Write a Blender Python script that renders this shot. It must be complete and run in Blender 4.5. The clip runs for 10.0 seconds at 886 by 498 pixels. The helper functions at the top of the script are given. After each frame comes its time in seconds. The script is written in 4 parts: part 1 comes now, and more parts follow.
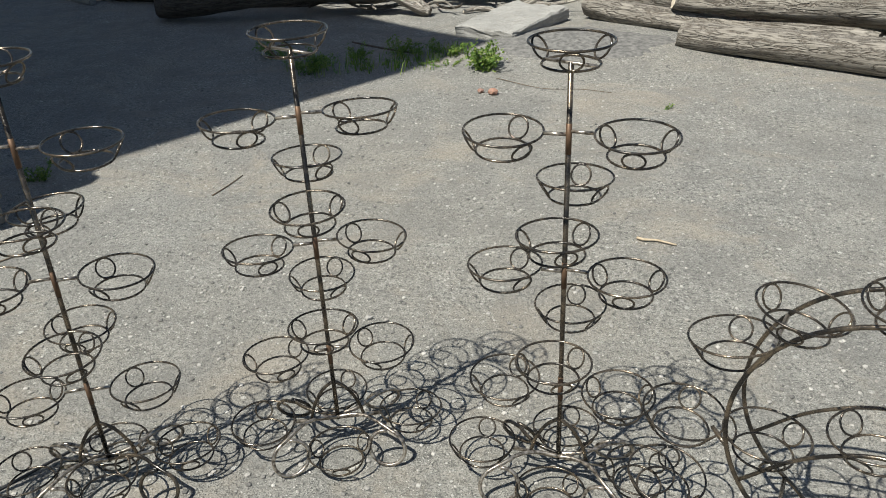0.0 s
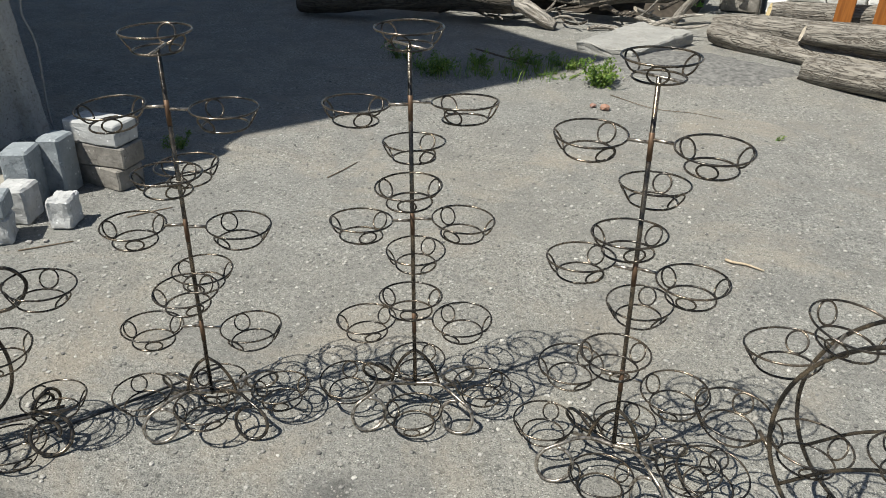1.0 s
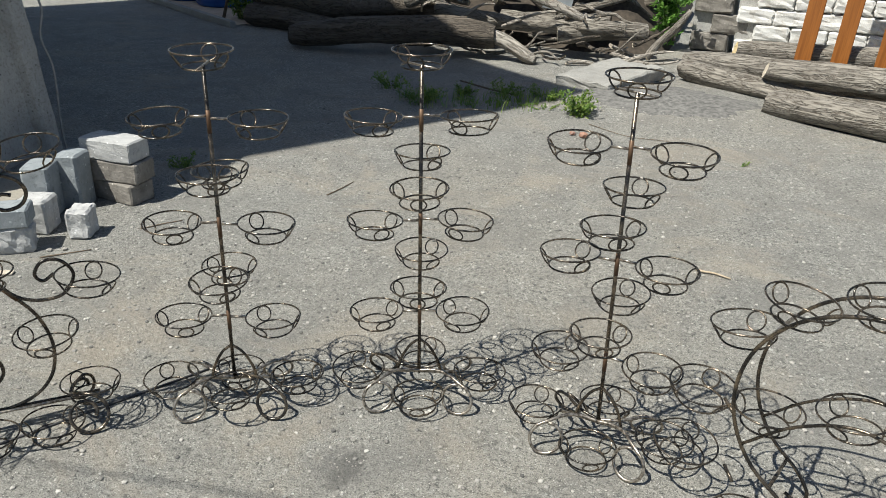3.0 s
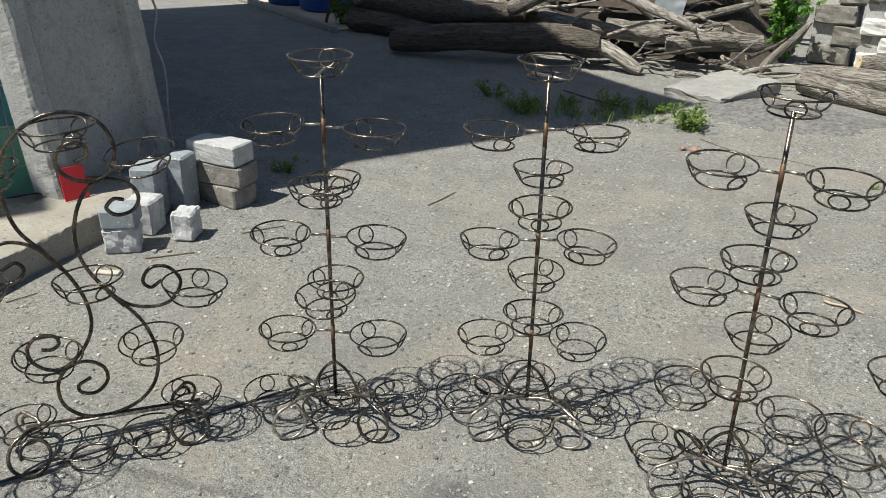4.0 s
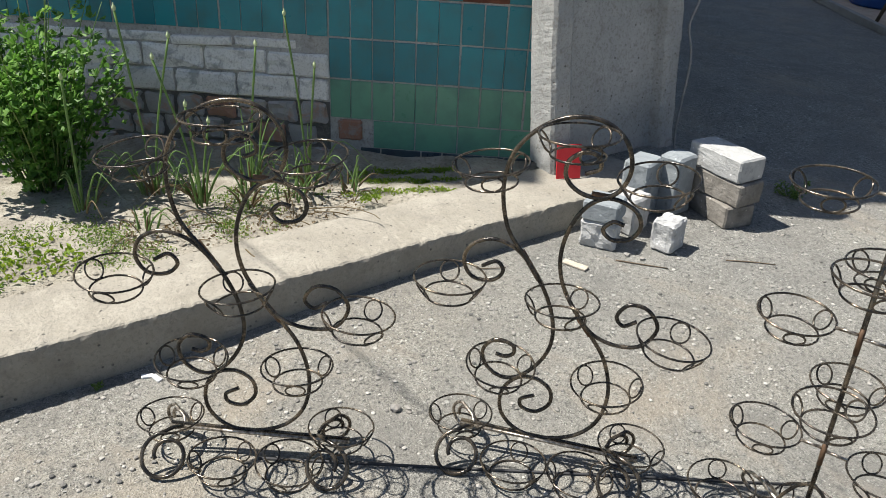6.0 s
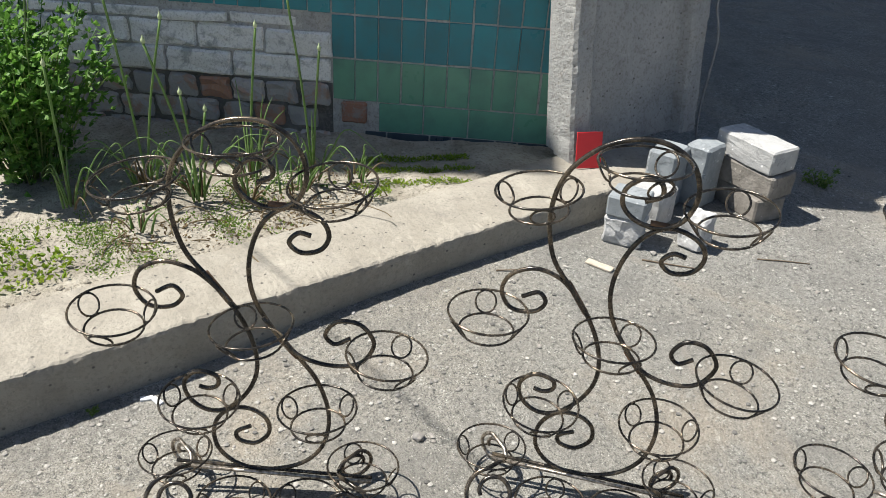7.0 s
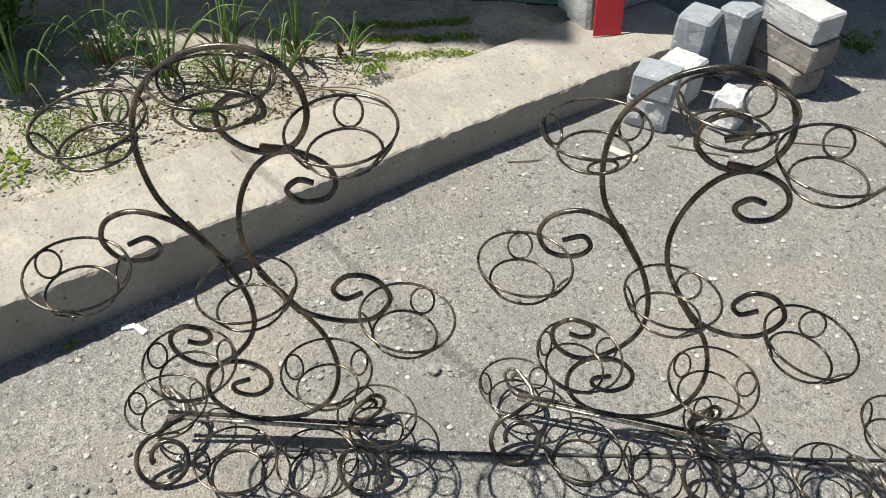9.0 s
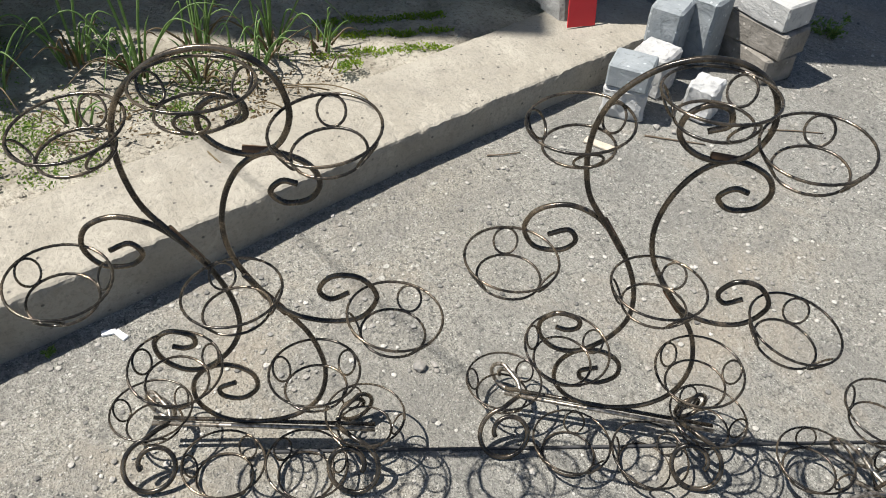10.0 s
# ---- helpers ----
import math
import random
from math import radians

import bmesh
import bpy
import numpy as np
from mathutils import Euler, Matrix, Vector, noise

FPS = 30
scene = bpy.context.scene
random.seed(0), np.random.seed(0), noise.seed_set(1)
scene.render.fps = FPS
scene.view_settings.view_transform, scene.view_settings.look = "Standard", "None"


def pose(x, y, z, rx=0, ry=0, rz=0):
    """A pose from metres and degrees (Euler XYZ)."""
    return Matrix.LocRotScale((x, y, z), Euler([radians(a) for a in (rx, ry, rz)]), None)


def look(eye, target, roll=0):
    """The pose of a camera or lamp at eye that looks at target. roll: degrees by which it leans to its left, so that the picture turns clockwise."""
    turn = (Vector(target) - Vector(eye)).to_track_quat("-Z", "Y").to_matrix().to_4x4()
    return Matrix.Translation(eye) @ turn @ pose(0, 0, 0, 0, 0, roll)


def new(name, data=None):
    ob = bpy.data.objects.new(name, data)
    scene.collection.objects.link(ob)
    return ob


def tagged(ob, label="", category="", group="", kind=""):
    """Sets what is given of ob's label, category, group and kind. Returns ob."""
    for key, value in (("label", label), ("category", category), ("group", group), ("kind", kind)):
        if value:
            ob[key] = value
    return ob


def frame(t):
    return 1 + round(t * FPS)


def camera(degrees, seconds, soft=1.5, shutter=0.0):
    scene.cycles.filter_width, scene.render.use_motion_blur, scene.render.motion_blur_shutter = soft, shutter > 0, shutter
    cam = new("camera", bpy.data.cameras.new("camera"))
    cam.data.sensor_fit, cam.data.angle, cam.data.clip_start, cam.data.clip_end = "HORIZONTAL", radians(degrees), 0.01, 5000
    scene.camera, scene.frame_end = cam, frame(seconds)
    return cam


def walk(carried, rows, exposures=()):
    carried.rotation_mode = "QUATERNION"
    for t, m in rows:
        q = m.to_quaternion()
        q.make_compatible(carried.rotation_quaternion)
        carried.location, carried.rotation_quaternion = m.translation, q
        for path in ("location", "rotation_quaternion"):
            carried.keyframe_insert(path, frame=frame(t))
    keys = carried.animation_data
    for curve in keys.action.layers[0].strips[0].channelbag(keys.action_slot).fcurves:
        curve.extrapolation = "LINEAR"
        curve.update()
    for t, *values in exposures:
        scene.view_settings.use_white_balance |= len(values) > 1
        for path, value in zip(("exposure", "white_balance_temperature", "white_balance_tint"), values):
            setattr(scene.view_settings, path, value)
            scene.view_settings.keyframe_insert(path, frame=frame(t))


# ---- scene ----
cam = camera(56.6, 10.0, soft=0.8)
PATH = [
    (0, (0.319, 0.617, 1.275), (-0.091, 2.328, 0.324), -2.7),
    (0.5, (0.359, 0.554, 1.289), (-0.281, 2.197, 0.345), -1.9),
    (1, (0.402, 0.472, 1.298), (-0.253, 2.121, 0.376), 0.1),
    (1.5, (0.413, 0.346, 1.316), (-0.201, 2.019, 0.41), 1.0),
    (2, (0.437, 0.212, 1.321), (-0.169, 1.898, 0.431), 1.1),
    (3.5, (0.396, 0.213, 1.312), (-0.222, 1.924, 0.482), 1.2),
    (4, (0.308, 0.291, 1.297), (-0.491, 1.924, 0.465), 1.0),
    (4.2, (0.244, 0.326, 1.292), (-0.745, 1.849, 0.455), 1.1),
    (4.5, (0.209, 0.401, 1.298), (-1.07, 1.684, 0.45), 1.6),
    (4.7, (0.189, 0.434, 1.299), (-1.209, 1.593, 0.461), 1.0),
    (5, (0.168, 0.464, 1.299), (-1.339, 1.446, 0.425), 1.6),
    (5.5, (0.097, 0.49, 1.297), (-1.452, 1.389, 0.408), 1.3),
    (6, (-0.021, 0.486, 1.303), (-1.55, 1.383, 0.377), 2.7),
    (6.2, (-0.071, 0.489, 1.312), (-1.595, 1.384, 0.376), 2.8),
    (7.3, (-0.335, 0.549, 1.339), (-1.764, 1.444, 0.264), 3.5),
    (7.5, (-0.386, 0.587, 1.332), (-1.788, 1.468, 0.21), 3.6),
    (8, (-0.47, 0.641, 1.321), (-1.804, 1.492, 0.098), 4.2),
    (8.5, (-0.528, 0.639, 1.336), (-1.819, 1.489, 0.066), 4.6),
    (9, (-0.565, 0.603, 1.346), (-1.785, 1.438, -0.002), 4.3),
    (9.5, (-0.581, 0.588, 1.349), (-1.77, 1.46, -0.002), 4.6),
    (10, (-0.581, 0.593, 1.347), (-1.757, 1.473, -0.01), 4.4),
]
walk(cam, [(t, look(eye, target, roll)) for t, eye, target, roll in PATH], exposures=[(0, 0.66, 6380, 7), (3.5, 0.68, 6380, 7), (4.3, 0.70, 6400, 7), (5.2, 0.95, 6430, 9), (7.5, 0.95, 6430, 10), (10, 0.91, 6430, 10)])

# ---- world and sun ----
SUN = Vector((-0.585, -0.811, 1.80)).normalized()
world = bpy.data.worlds.new("world")
scene.world = world
world.use_nodes = True
wn = world.node_tree
sky = wn.nodes.new("ShaderNodeTexSky")
sky.sky_type = "NISHITA"
sky.sun_disc = False
sky.sun_elevation = math.asin(SUN.z)
sky.sun_rotation = math.atan2(SUN.x, SUN.y)
wn.links.new(sky.outputs[0], wn.nodes["Background"].inputs[0])
wn.nodes["Background"].inputs[1].default_value = 0.050
lamp = bpy.data.lights.new("sun", "SUN")
lamp.energy, lamp.angle, lamp.color = 4.4, radians(0.53), (1.0, 0.95, 0.87)
new("sun", lamp).matrix_world = look(SUN * 30, (0, 0, 0))


# ---- materials ----
class Mat:
    """A small wrapper round one node material."""

    def __init__(self, name, rough=0.8, metal=0.0):
        self.m = bpy.data.materials.new(name)
        self.m.use_nodes = True
        self.t = self.m.node_tree
        self.b = self.t.nodes["Principled BSDF"]
        self.b.inputs["Roughness"].default_value = rough
        self.b.inputs["Metallic"].default_value = metal
        co = self.t.nodes.new("ShaderNodeTexCoord")
        self.obj = co.outputs["Object"]
        geo = self.t.nodes.new("ShaderNodeNewGeometry")
        self.pos, self.island = geo.outputs["Position"], geo.outputs["Random Per Island"]
        self.rand = self.t.nodes.new("ShaderNodeObjectInfo").outputs["Random"]

    def put(self, value, socket):
        if isinstance(value, bpy.types.NodeSocket):
            self.t.links.new(value, socket)
        else:
            socket.default_value = value

    def scaled(self, vec, s):
        n = self.t.nodes.new("ShaderNodeMapping")
        self.t.links.new(vec, n.inputs[0])
        n.inputs["Scale"].default_value = s
        return n.outputs[0]

    def noise(self, vec, scale, detail=4.0, rough=0.55, warp=0.0):
        n = self.t.nodes.new("ShaderNodeTexNoise")
        self.t.links.new(vec, n.inputs["Vector"])
        n.inputs["Scale"].default_value, n.inputs["Detail"].default_value = scale, detail
        n.inputs["Roughness"].default_value, n.inputs["Distortion"].default_value = rough, warp
        return n.outputs["Fac"]

    def cells(self, vec, scale, feature="F1", out="Distance"):
        n = self.t.nodes.new("ShaderNodeTexVoronoi")
        n.feature = feature
        self.t.links.new(vec, n.inputs["Vector"])
        n.inputs["Scale"].default_value = scale
        return n.outputs[out]

    def ramp(self, fac, *stops):
        n = self.t.nodes.new("ShaderNodeValToRGB")
        self.t.links.new(fac, n.inputs[0])
        e = n.color_ramp.elements
        while len(e) < len(stops):
            e.new(0.5)
        for el, (p, c) in zip(e, stops):
            el.position = p
            el.color = (c, c, c, 1) if isinstance(c, (int, float)) else (*c, 1)
        return n.outputs[0]

    def mix(self, fac, a, b, mode="MIX"):
        n = self.t.nodes.new("ShaderNodeMix")
        n.data_type, n.blend_type = "RGBA", mode
        self.put(fac, n.inputs[0])
        for v, s in ((a, n.inputs[6]), (b, n.inputs[7])):
            self.put((*v, 1) if isinstance(v, tuple) and len(v) == 3 else v, s)
        return n.outputs[2]

    def math(self, op, a, b=0.0):
        n = self.t.nodes.new("ShaderNodeMath")
        n.operation = op
        self.put(a, n.inputs[0]), self.put(b, n.inputs[1])
        return n.outputs[0]

    def done(self, colour, bumps=(), rough=None):
        self.put((*colour, 1) if isinstance(colour, tuple) else colour, self.b.inputs["Base Color"])
        last = None
        for h, dist, strength in bumps:
            n = self.t.nodes.new("ShaderNodeBump")
            n.inputs["Distance"].default_value, n.inputs["Strength"].default_value = dist, strength
            self.t.links.new(h, n.inputs["Height"])
            if last:
                self.t.links.new(last, n.inputs["Normal"])
            last = n.outputs[0]
        if last:
            self.t.links.new(last, self.b.inputs["Normal"])
        if rough is not None:
            self.put(rough, self.b.inputs["Roughness"])
        return self.m


def asphalt():
    k = Mat("old_asphalt", 0.9)
    big = k.noise(k.pos, 0.55, 3, 0.6, 0.4)
    mid = k.noise(k.pos, 4.5, 6, 0.7, 0.3)
    worn = k.noise(k.pos, 13, 5, 0.7, 0.5)
    coarse = k.noise(k.pos, 62, 4, 0.75)
    fine = k.noise(k.pos, 210, 3, 0.75)
    base = k.mix(k.ramp(mid, (0.3, 0.0), (0.7, 1.0)), (0.195, 0.194, 0.178), (0.32, 0.317, 0.288))
    base = k.mix(k.ramp(worn, (0.40, 0.0), (0.62, 0.55)), base, (0.36, 0.35, 0.315))
    dust = k.mix(k.ramp(big, (0.42, 0.0), (0.62, 0.8)), base, (0.35, 0.322, 0.262))
    base = k.mix(k.ramp(k.noise(k.pos, 2.2, 4, 0.7), (0.35, 0.3), (0.65, 1.0)), base, dust)
    base = k.mix(k.ramp(coarse, (0.36, 0.9), (0.47, 0.0)), base, (0.085, 0.085, 0.079))
    base = k.mix(k.ramp(coarse, (0.55, 0.0), (0.66, 0.7)), base, (0.49, 0.48, 0.44))
    base = k.mix(k.ramp(fine, (0.37, 0.85), (0.49, 0.0)), base, (0.085, 0.085, 0.08))
    base = k.mix(k.ramp(fine, (0.56, 0.0), (0.68, 0.6)), base, (0.50, 0.49, 0.45))
    bumps = [(mid, 0.03, 0.5), (worn, 0.012, 0.7), (coarse, 0.012, 1.0), (fine, 0.004, 1.0)]
    for size, cut, share in ((170, 0.66, 0.85), (75, 0.80, 0.8), (34, 0.86, 0.7)):
        d, c = k.cells(k.pos, size), k.cells(k.pos, size, "F1", "Color")
        chip = k.math("MULTIPLY", k.ramp(d, (0.20, 1.0), (0.32, 0.0)), k.ramp(c, (cut, 0.0), (cut + 0.05, 1.0)))
        base = k.mix(k.math("MULTIPLY", chip, share), base, (0.66, 0.65, 0.61))
        bumps.append((chip, 0.004, 0.8))
    patch = k.noise(k.pos, 3.1, 7, 0.72, 1.1)
    base = k.mix(k.ramp(patch, (0.46, 0.0), (0.60, 0.5)), base, (0.19, 0.185, 0.17))
    tint = k.noise(k.scaled(k.pos, (1.0, 1.3, 1.0)), 1.4, 6, 0.7, 0.6)
    base = k.mix(k.ramp(tint, (0.52, 0.0), (0.66, 0.5)), base, (0.37, 0.32, 0.25))
    spot = k.math("MULTIPLY", k.ramp(k.cells(k.pos, 26), (0.16, 1.0), (0.26, 0.0)), k.ramp(k.cells(k.pos, 26, "F1", "Color"), (0.84, 0.0), (0.88, 0.7)))
    base = k.mix(spot, base, (0.085, 0.085, 0.08))
    stain = k.noise(k.pos, 1.9, 5, 0.65, 0.8)
    base = k.mix(k.ramp(stain, (0.64, 0.0), (0.74, 0.55)), base, (0.13, 0.127, 0.12))
    sep = k.t.nodes.new("ShaderNodeSeparateXYZ")
    k.t.links.new(k.pos, sep.inputs[0])
    dx = k.math("DIVIDE", k.math("ADD", sep.outputs[0], 0.312), 0.040)
    dy = k.math("DIVIDE", k.math("SUBTRACT", sep.outputs[1], 1.615), 0.095)
    far = k.math("ADD", k.math("MULTIPLY", dx, dx), k.math("MULTIPLY", dy, dy))
    oil = k.math("ADD", far, k.math("MULTIPLY", k.noise(k.pos, 30, 4, 0.7), 1.6))
    base = k.mix(k.ramp(k.math("MULTIPLY", oil, 0.4), (0.42, 0.6), (0.72, 0.0)), base, (0.085, 0.083, 0.078))
    return k.done(base, bumps)


def bronze():
    k = Mat("bronzed_black_steel", 0.3, 0.75)
    n = k.noise(k.pos, 22, 4, 0.6)
    f = k.noise(k.pos, 160, 3)
    c = k.mix(k.ramp(n, (0.43, 0.0), (0.68, 1.0)), (0.043, 0.040, 0.036), (0.21, 0.168, 0.120))
    return k.done(c, [(f, 0.001, 0.35)], k.ramp(f, (0.3, 0.15), (0.7, 0.34)))


def brass_patch():
    k = Mat("brushed_gold_paint", 0.33, 0.85)
    f = k.noise(k.pos, 120, 3)
    c = k.mix(k.ramp(f, (0.35, 0.0), (0.65, 1.0)), (0.12, 0.10, 0.08), (0.56, 0.50, 0.42))
    return k.done(c, [(f, 0.001, 0.3)])


def concrete(name, a, b, pit=0.5, scale=1.0, sand=(0.20, 0.185, 0.16)):
    k = Mat(name, 0.92)
    n = k.noise(k.pos, 5 * scale, 6, 0.65, 0.3)
    f = k.noise(k.pos, 90 * scale, 4, 0.7)
    c = k.mix(k.ramp(n, (0.32, 0.0), (0.68, 1.0)), a, b)
    c = k.mix(k.ramp(f, (0.36, 0.55), (0.5, 0.0)), c, sand)
    v = k.cells(k.pos, 42 * scale)
    holes = k.math("MULTIPLY", k.ramp(v, (0.09, 1.0), (0.20, 0.0)), k.ramp(k.cells(k.pos, 42 * scale, "F1", "Color"), (0.62, 0.0), (0.67, 1.0)))
    c = k.mix(k.math("MULTIPLY", holes, pit), c, (0.12, 0.11, 0.10))
    blot = k.noise(k.pos, 17 * scale, 6, 0.75, 0.5)
    c = k.mix(k.ramp(blot, (0.55, 0.0), (0.68, 0.55)), c, sand)
    c = k.mix(k.ramp(blot, (0.34, 0.45), (0.44, 0.0)), c, tuple(min(0.8, x * 1.22) for x in b))
    streak = k.noise(k.scaled(k.pos, (3.0, 3.0, 0.5)), 3.0, 4, 0.6)
    c = k.mix(k.ramp(streak, (0.55, 0.0), (0.8, 0.35)), c, (0.20, 0.19, 0.18))
    return k.done(c, [(n, 0.01, 0.3), (blot, 0.010, 0.5), (f, 0.005, 0.85), (k.math("MULTIPLY", holes, -1.0), 0.004, 0.8)])


def block_mat(name, a, b, rough_bump=0.6):
    k = Mat(name, 0.9)
    n = k.noise(k.pos, 16, 5, 0.65)
    f = k.noise(k.pos, 130, 3, 0.7)
    c = k.mix(k.ramp(n, (0.3, 0.0), (0.7, 1.0)), a, b)
    c = k.mix(k.ramp(k.noise(k.pos, 7, 3), (0.6, 0.0), (0.75, 0.5)), c, (0.18, 0.17, 0.16))
    v, w = k.cells(k.pos, 55), k.cells(k.pos, 55, "F1", "Color")
    nick = k.math("MULTIPLY", k.ramp(v, (0.16, 1.0), (0.30, 0.0)), k.ramp(w, (0.72, 0.0), (0.78, 1.0)))
    c = k.mix(k.math("MULTIPLY", nick, 0.75), c, tuple(min(0.75, x * 1.6 + 0.06) for x in b))
    grime = k.noise(k.pos, 24, 6, 0.75, 0.6)
    c = k.mix(k.ramp(grime, (0.54, 0.0), (0.66, 0.6)), c, tuple(x * 0.5 for x in a))
    return k.done(c, [(n, 0.01, 0.4), (grime, 0.008, 0.4), (f, 0.003, rough_bump)])


def tile_mat(name, a, b):
    k = Mat(name, 0.32)
    n = k.noise(k.pos, 9, 4, 0.6)
    tone = k.mix(k.rand, a, b)
    c = k.mix(k.ramp(n, (0.45, 0.0), (0.75, 0.5)), tone, (0.06, 0.11, 0.11))
    chip = k.noise(k.pos, 60, 3, 0.7)
    c = k.mix(k.ramp(chip, (0.74, 0.0), (0.77, 0.8)), c, (0.42, 0.26, 0.17))
    return k.done(c, [(n, 0.004, 0.25)], k.ramp(n, (0.3, 0.25), (0.7, 0.55)))


def brick_mat(name, a, b, c3, d=(0.22, 0.21, 0.20), loose=False):
    k = Mat(name, 0.93)
    n = k.noise(k.pos, 14, 5, 0.65, 0.4)
    f = k.noise(k.pos, 120, 3, 0.7)
    c = k.mix(k.island if loose else k.rand, a, b)
    c = k.mix(k.ramp(n, (0.52, 0.0), (0.62, 0.9)), c, c3)
    c = k.mix(k.ramp(f, (0.3, 0.5), (0.5, 0.0)), c, d)
    return k.done(c, [(n, 0.012, 0.45), (f, 0.003, 0.5)])


def bark_mat(name, a, b, c3):
    k = Mat(name, 0.95)
    wob = k.noise(k.obj, 5, 4, 0.6)
    n = k.noise(k.scaled(k.obj, (1, 1, 0.2)), 40, 6, 0.7, 0.8)
    f = k.noise(k.scaled(k.obj, (1, 1, 0.14)), 30, 3, 0.55, 1.2)
    ridge = k.math("ABSOLUTE", k.math("SUBTRACT", f, 0.5))
    crack = k.ramp(ridge, (0.0, 1.0), (0.035, 0.0))
    c = k.mix(k.ramp(n, (0.3, 0.0), (0.7, 1.0)), a, b)
    c = k.mix(k.ramp(wob, (0.5, 0.0), (0.7, 0.6)), c, tuple(min(1, x * 1.15) for x in b))
    c = k.mix(k.math("MULTIPLY", crack, 0.8), c, c3)
    return k.done(c, [(k.ramp(ridge, (0.0, 0.0), (0.09, 1.0)), 0.016, 0.8), (n, 0.012, 0.8)])


def wood_mat(name, a, b, rough=0.6, along=(1, 1, 0.06), scale=60):
    k = Mat(name, rough)
    n = k.noise(k.scaled(k.obj, along), scale, 4, 0.6, 0.5)
    g = k.noise(k.obj, 5, 3)
    c = k.mix(k.ramp(n, (0.32, 0.0), (0.68, 1.0)), a, b)
    c = k.mix(k.ramp(g, (0.5, 0.0), (0.8, 0.5)), c, tuple(x * 0.55 for x in a))
    return k.done(c, [(n, 0.003, 0.4)])


def leaf_mat(name, a, b, c3):
    k = Mat(name, 0.5)
    c = k.ramp(k.island, (0.0, a), (0.55, b), (1.0, c3))
    n = k.noise(k.pos, 30, 2)
    c = k.mix(k.ramp(n, (0.4, 0.0), (0.7, 0.4)), c, tuple(x * 0.6 for x in a))
    k.b.inputs["Transmission Weight"].default_value = 0.0
    k.b.inputs["Subsurface Weight"].default_value = 0.0
    tr = k.t.nodes.new("ShaderNodeBsdfTranslucent")
    k.t.links.new(c, tr.inputs[0])
    mx = k.t.nodes.new("ShaderNodeMixShader")
    mx.inputs[0].default_value = 0.45
    out = k.t.nodes["Material Output"]
    k.t.links.new(k.b.outputs[0], mx.inputs[1])
    k.t.links.new(tr.outputs[0], mx.inputs[2])
    k.t.links.new(mx.outputs[0], out.inputs[0])
    return k.done(c)


def soil_mat():
    k = Mat("dry_soil", 0.97)
    n = k.noise(k.pos, 7, 6, 0.7, 0.4)
    f = k.noise(k.pos, 75, 4, 0.75)
    c = k.mix(k.ramp(n, (0.35, 0.0), (0.66, 1.0)), (0.245, 0.222, 0.180), (0.420, 0.392, 0.330))
    c = k.mix(k.ramp(f, (0.32, 0.8), (0.5, 0.0)), c, (0.13, 0.112, 0.085))
    return k.done(c, [(n, 0.03, 0.6), (f, 0.01, 0.9)])


def plain(name, a, b, rough=0.5, scale=12, metal=0.0, bump=0.2):
    k = Mat(name, rough, metal)
    n = k.noise(k.pos, scale, 4, 0.6)
    return k.done(k.mix(k.ramp(n, (0.35, 0.0), (0.7, 1.0)), a, b), [(n, 0.004, bump)])


M_ASPHALT, M_STEEL, M_GOLD, M_SOIL = asphalt(), bronze(), brass_patch(), soil_mat()
M_KERB = concrete("kerb_concrete", (0.27, 0.248, 0.205), (0.36, 0.336, 0.285), 1.0)
M_PANEL = concrete("panel_concrete", (0.315, 0.32, 0.312), (0.415, 0.415, 0.40), 1.0)
M_SLAB = concrete("slab_concrete", (0.25, 0.247, 0.23), (0.355, 0.348, 0.322), 0.5)
M_PAVER = block_mat("grey_paver", (0.20, 0.225, 0.24), (0.29, 0.315, 0.33))
M_ROUGH = block_mat("split_white_block", (0.36, 0.365, 0.365), (0.52, 0.52, 0.51), 1.0)
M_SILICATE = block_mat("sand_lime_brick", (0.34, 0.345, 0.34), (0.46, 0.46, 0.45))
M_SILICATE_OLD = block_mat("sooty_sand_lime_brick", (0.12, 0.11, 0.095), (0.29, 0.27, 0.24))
M_TEAL = tile_mat("teal_glazed_tile", (0.013, 0.165, 0.205), (0.020, 0.235, 0.275))
M_GREEN = tile_mat("green_glazed_tile", (0.085, 0.255, 0.180), (0.125, 0.325, 0.225))
M_NAVY = tile_mat("navy_glazed_tile", (0.022, 0.036, 0.052), (0.030, 0.050, 0.068))
M_BRICKW = brick_mat("limewashed_brick", (0.60, 0.605, 0.585), (0.76, 0.75, 0.72), (0.36, 0.37, 0.365))
M_BRICKD = brick_mat("weathered_brick", (0.24, 0.245, 0.245), (0.38, 0.36, 0.34), (0.33, 0.22, 0.17))
M_BRICKR = brick_mat("bare_red_brick", (0.27, 0.13, 0.085), (0.34, 0.19, 0.13), (0.27, 0.24, 0.22))
M_WHITE = brick_mat("white_plastered_stone", (0.60, 0.60, 0.575), (0.74, 0.73, 0.70), (0.50, 0.48, 0.44), (0.40, 0.385, 0.35))
M_MORTAR = concrete("old_mortar", (0.34, 0.338, 0.325), (0.48, 0.47, 0.445), 0.4)
M_RUST = plain("rusty_brown_board", (0.09, 0.028, 0.014), (0.17, 0.06, 0.03), 0.8, 20)
M_RED = plain("red_plastic", (0.50, 0.012, 0.018), (0.58, 0.02, 0.026), 0.42, 8, 0, 0.05)
M_BARK = bark_mat("grey_bark", (0.165, 0.147, 0.122), (0.33, 0.305, 0.262), (0.06, 0.045, 0.032))
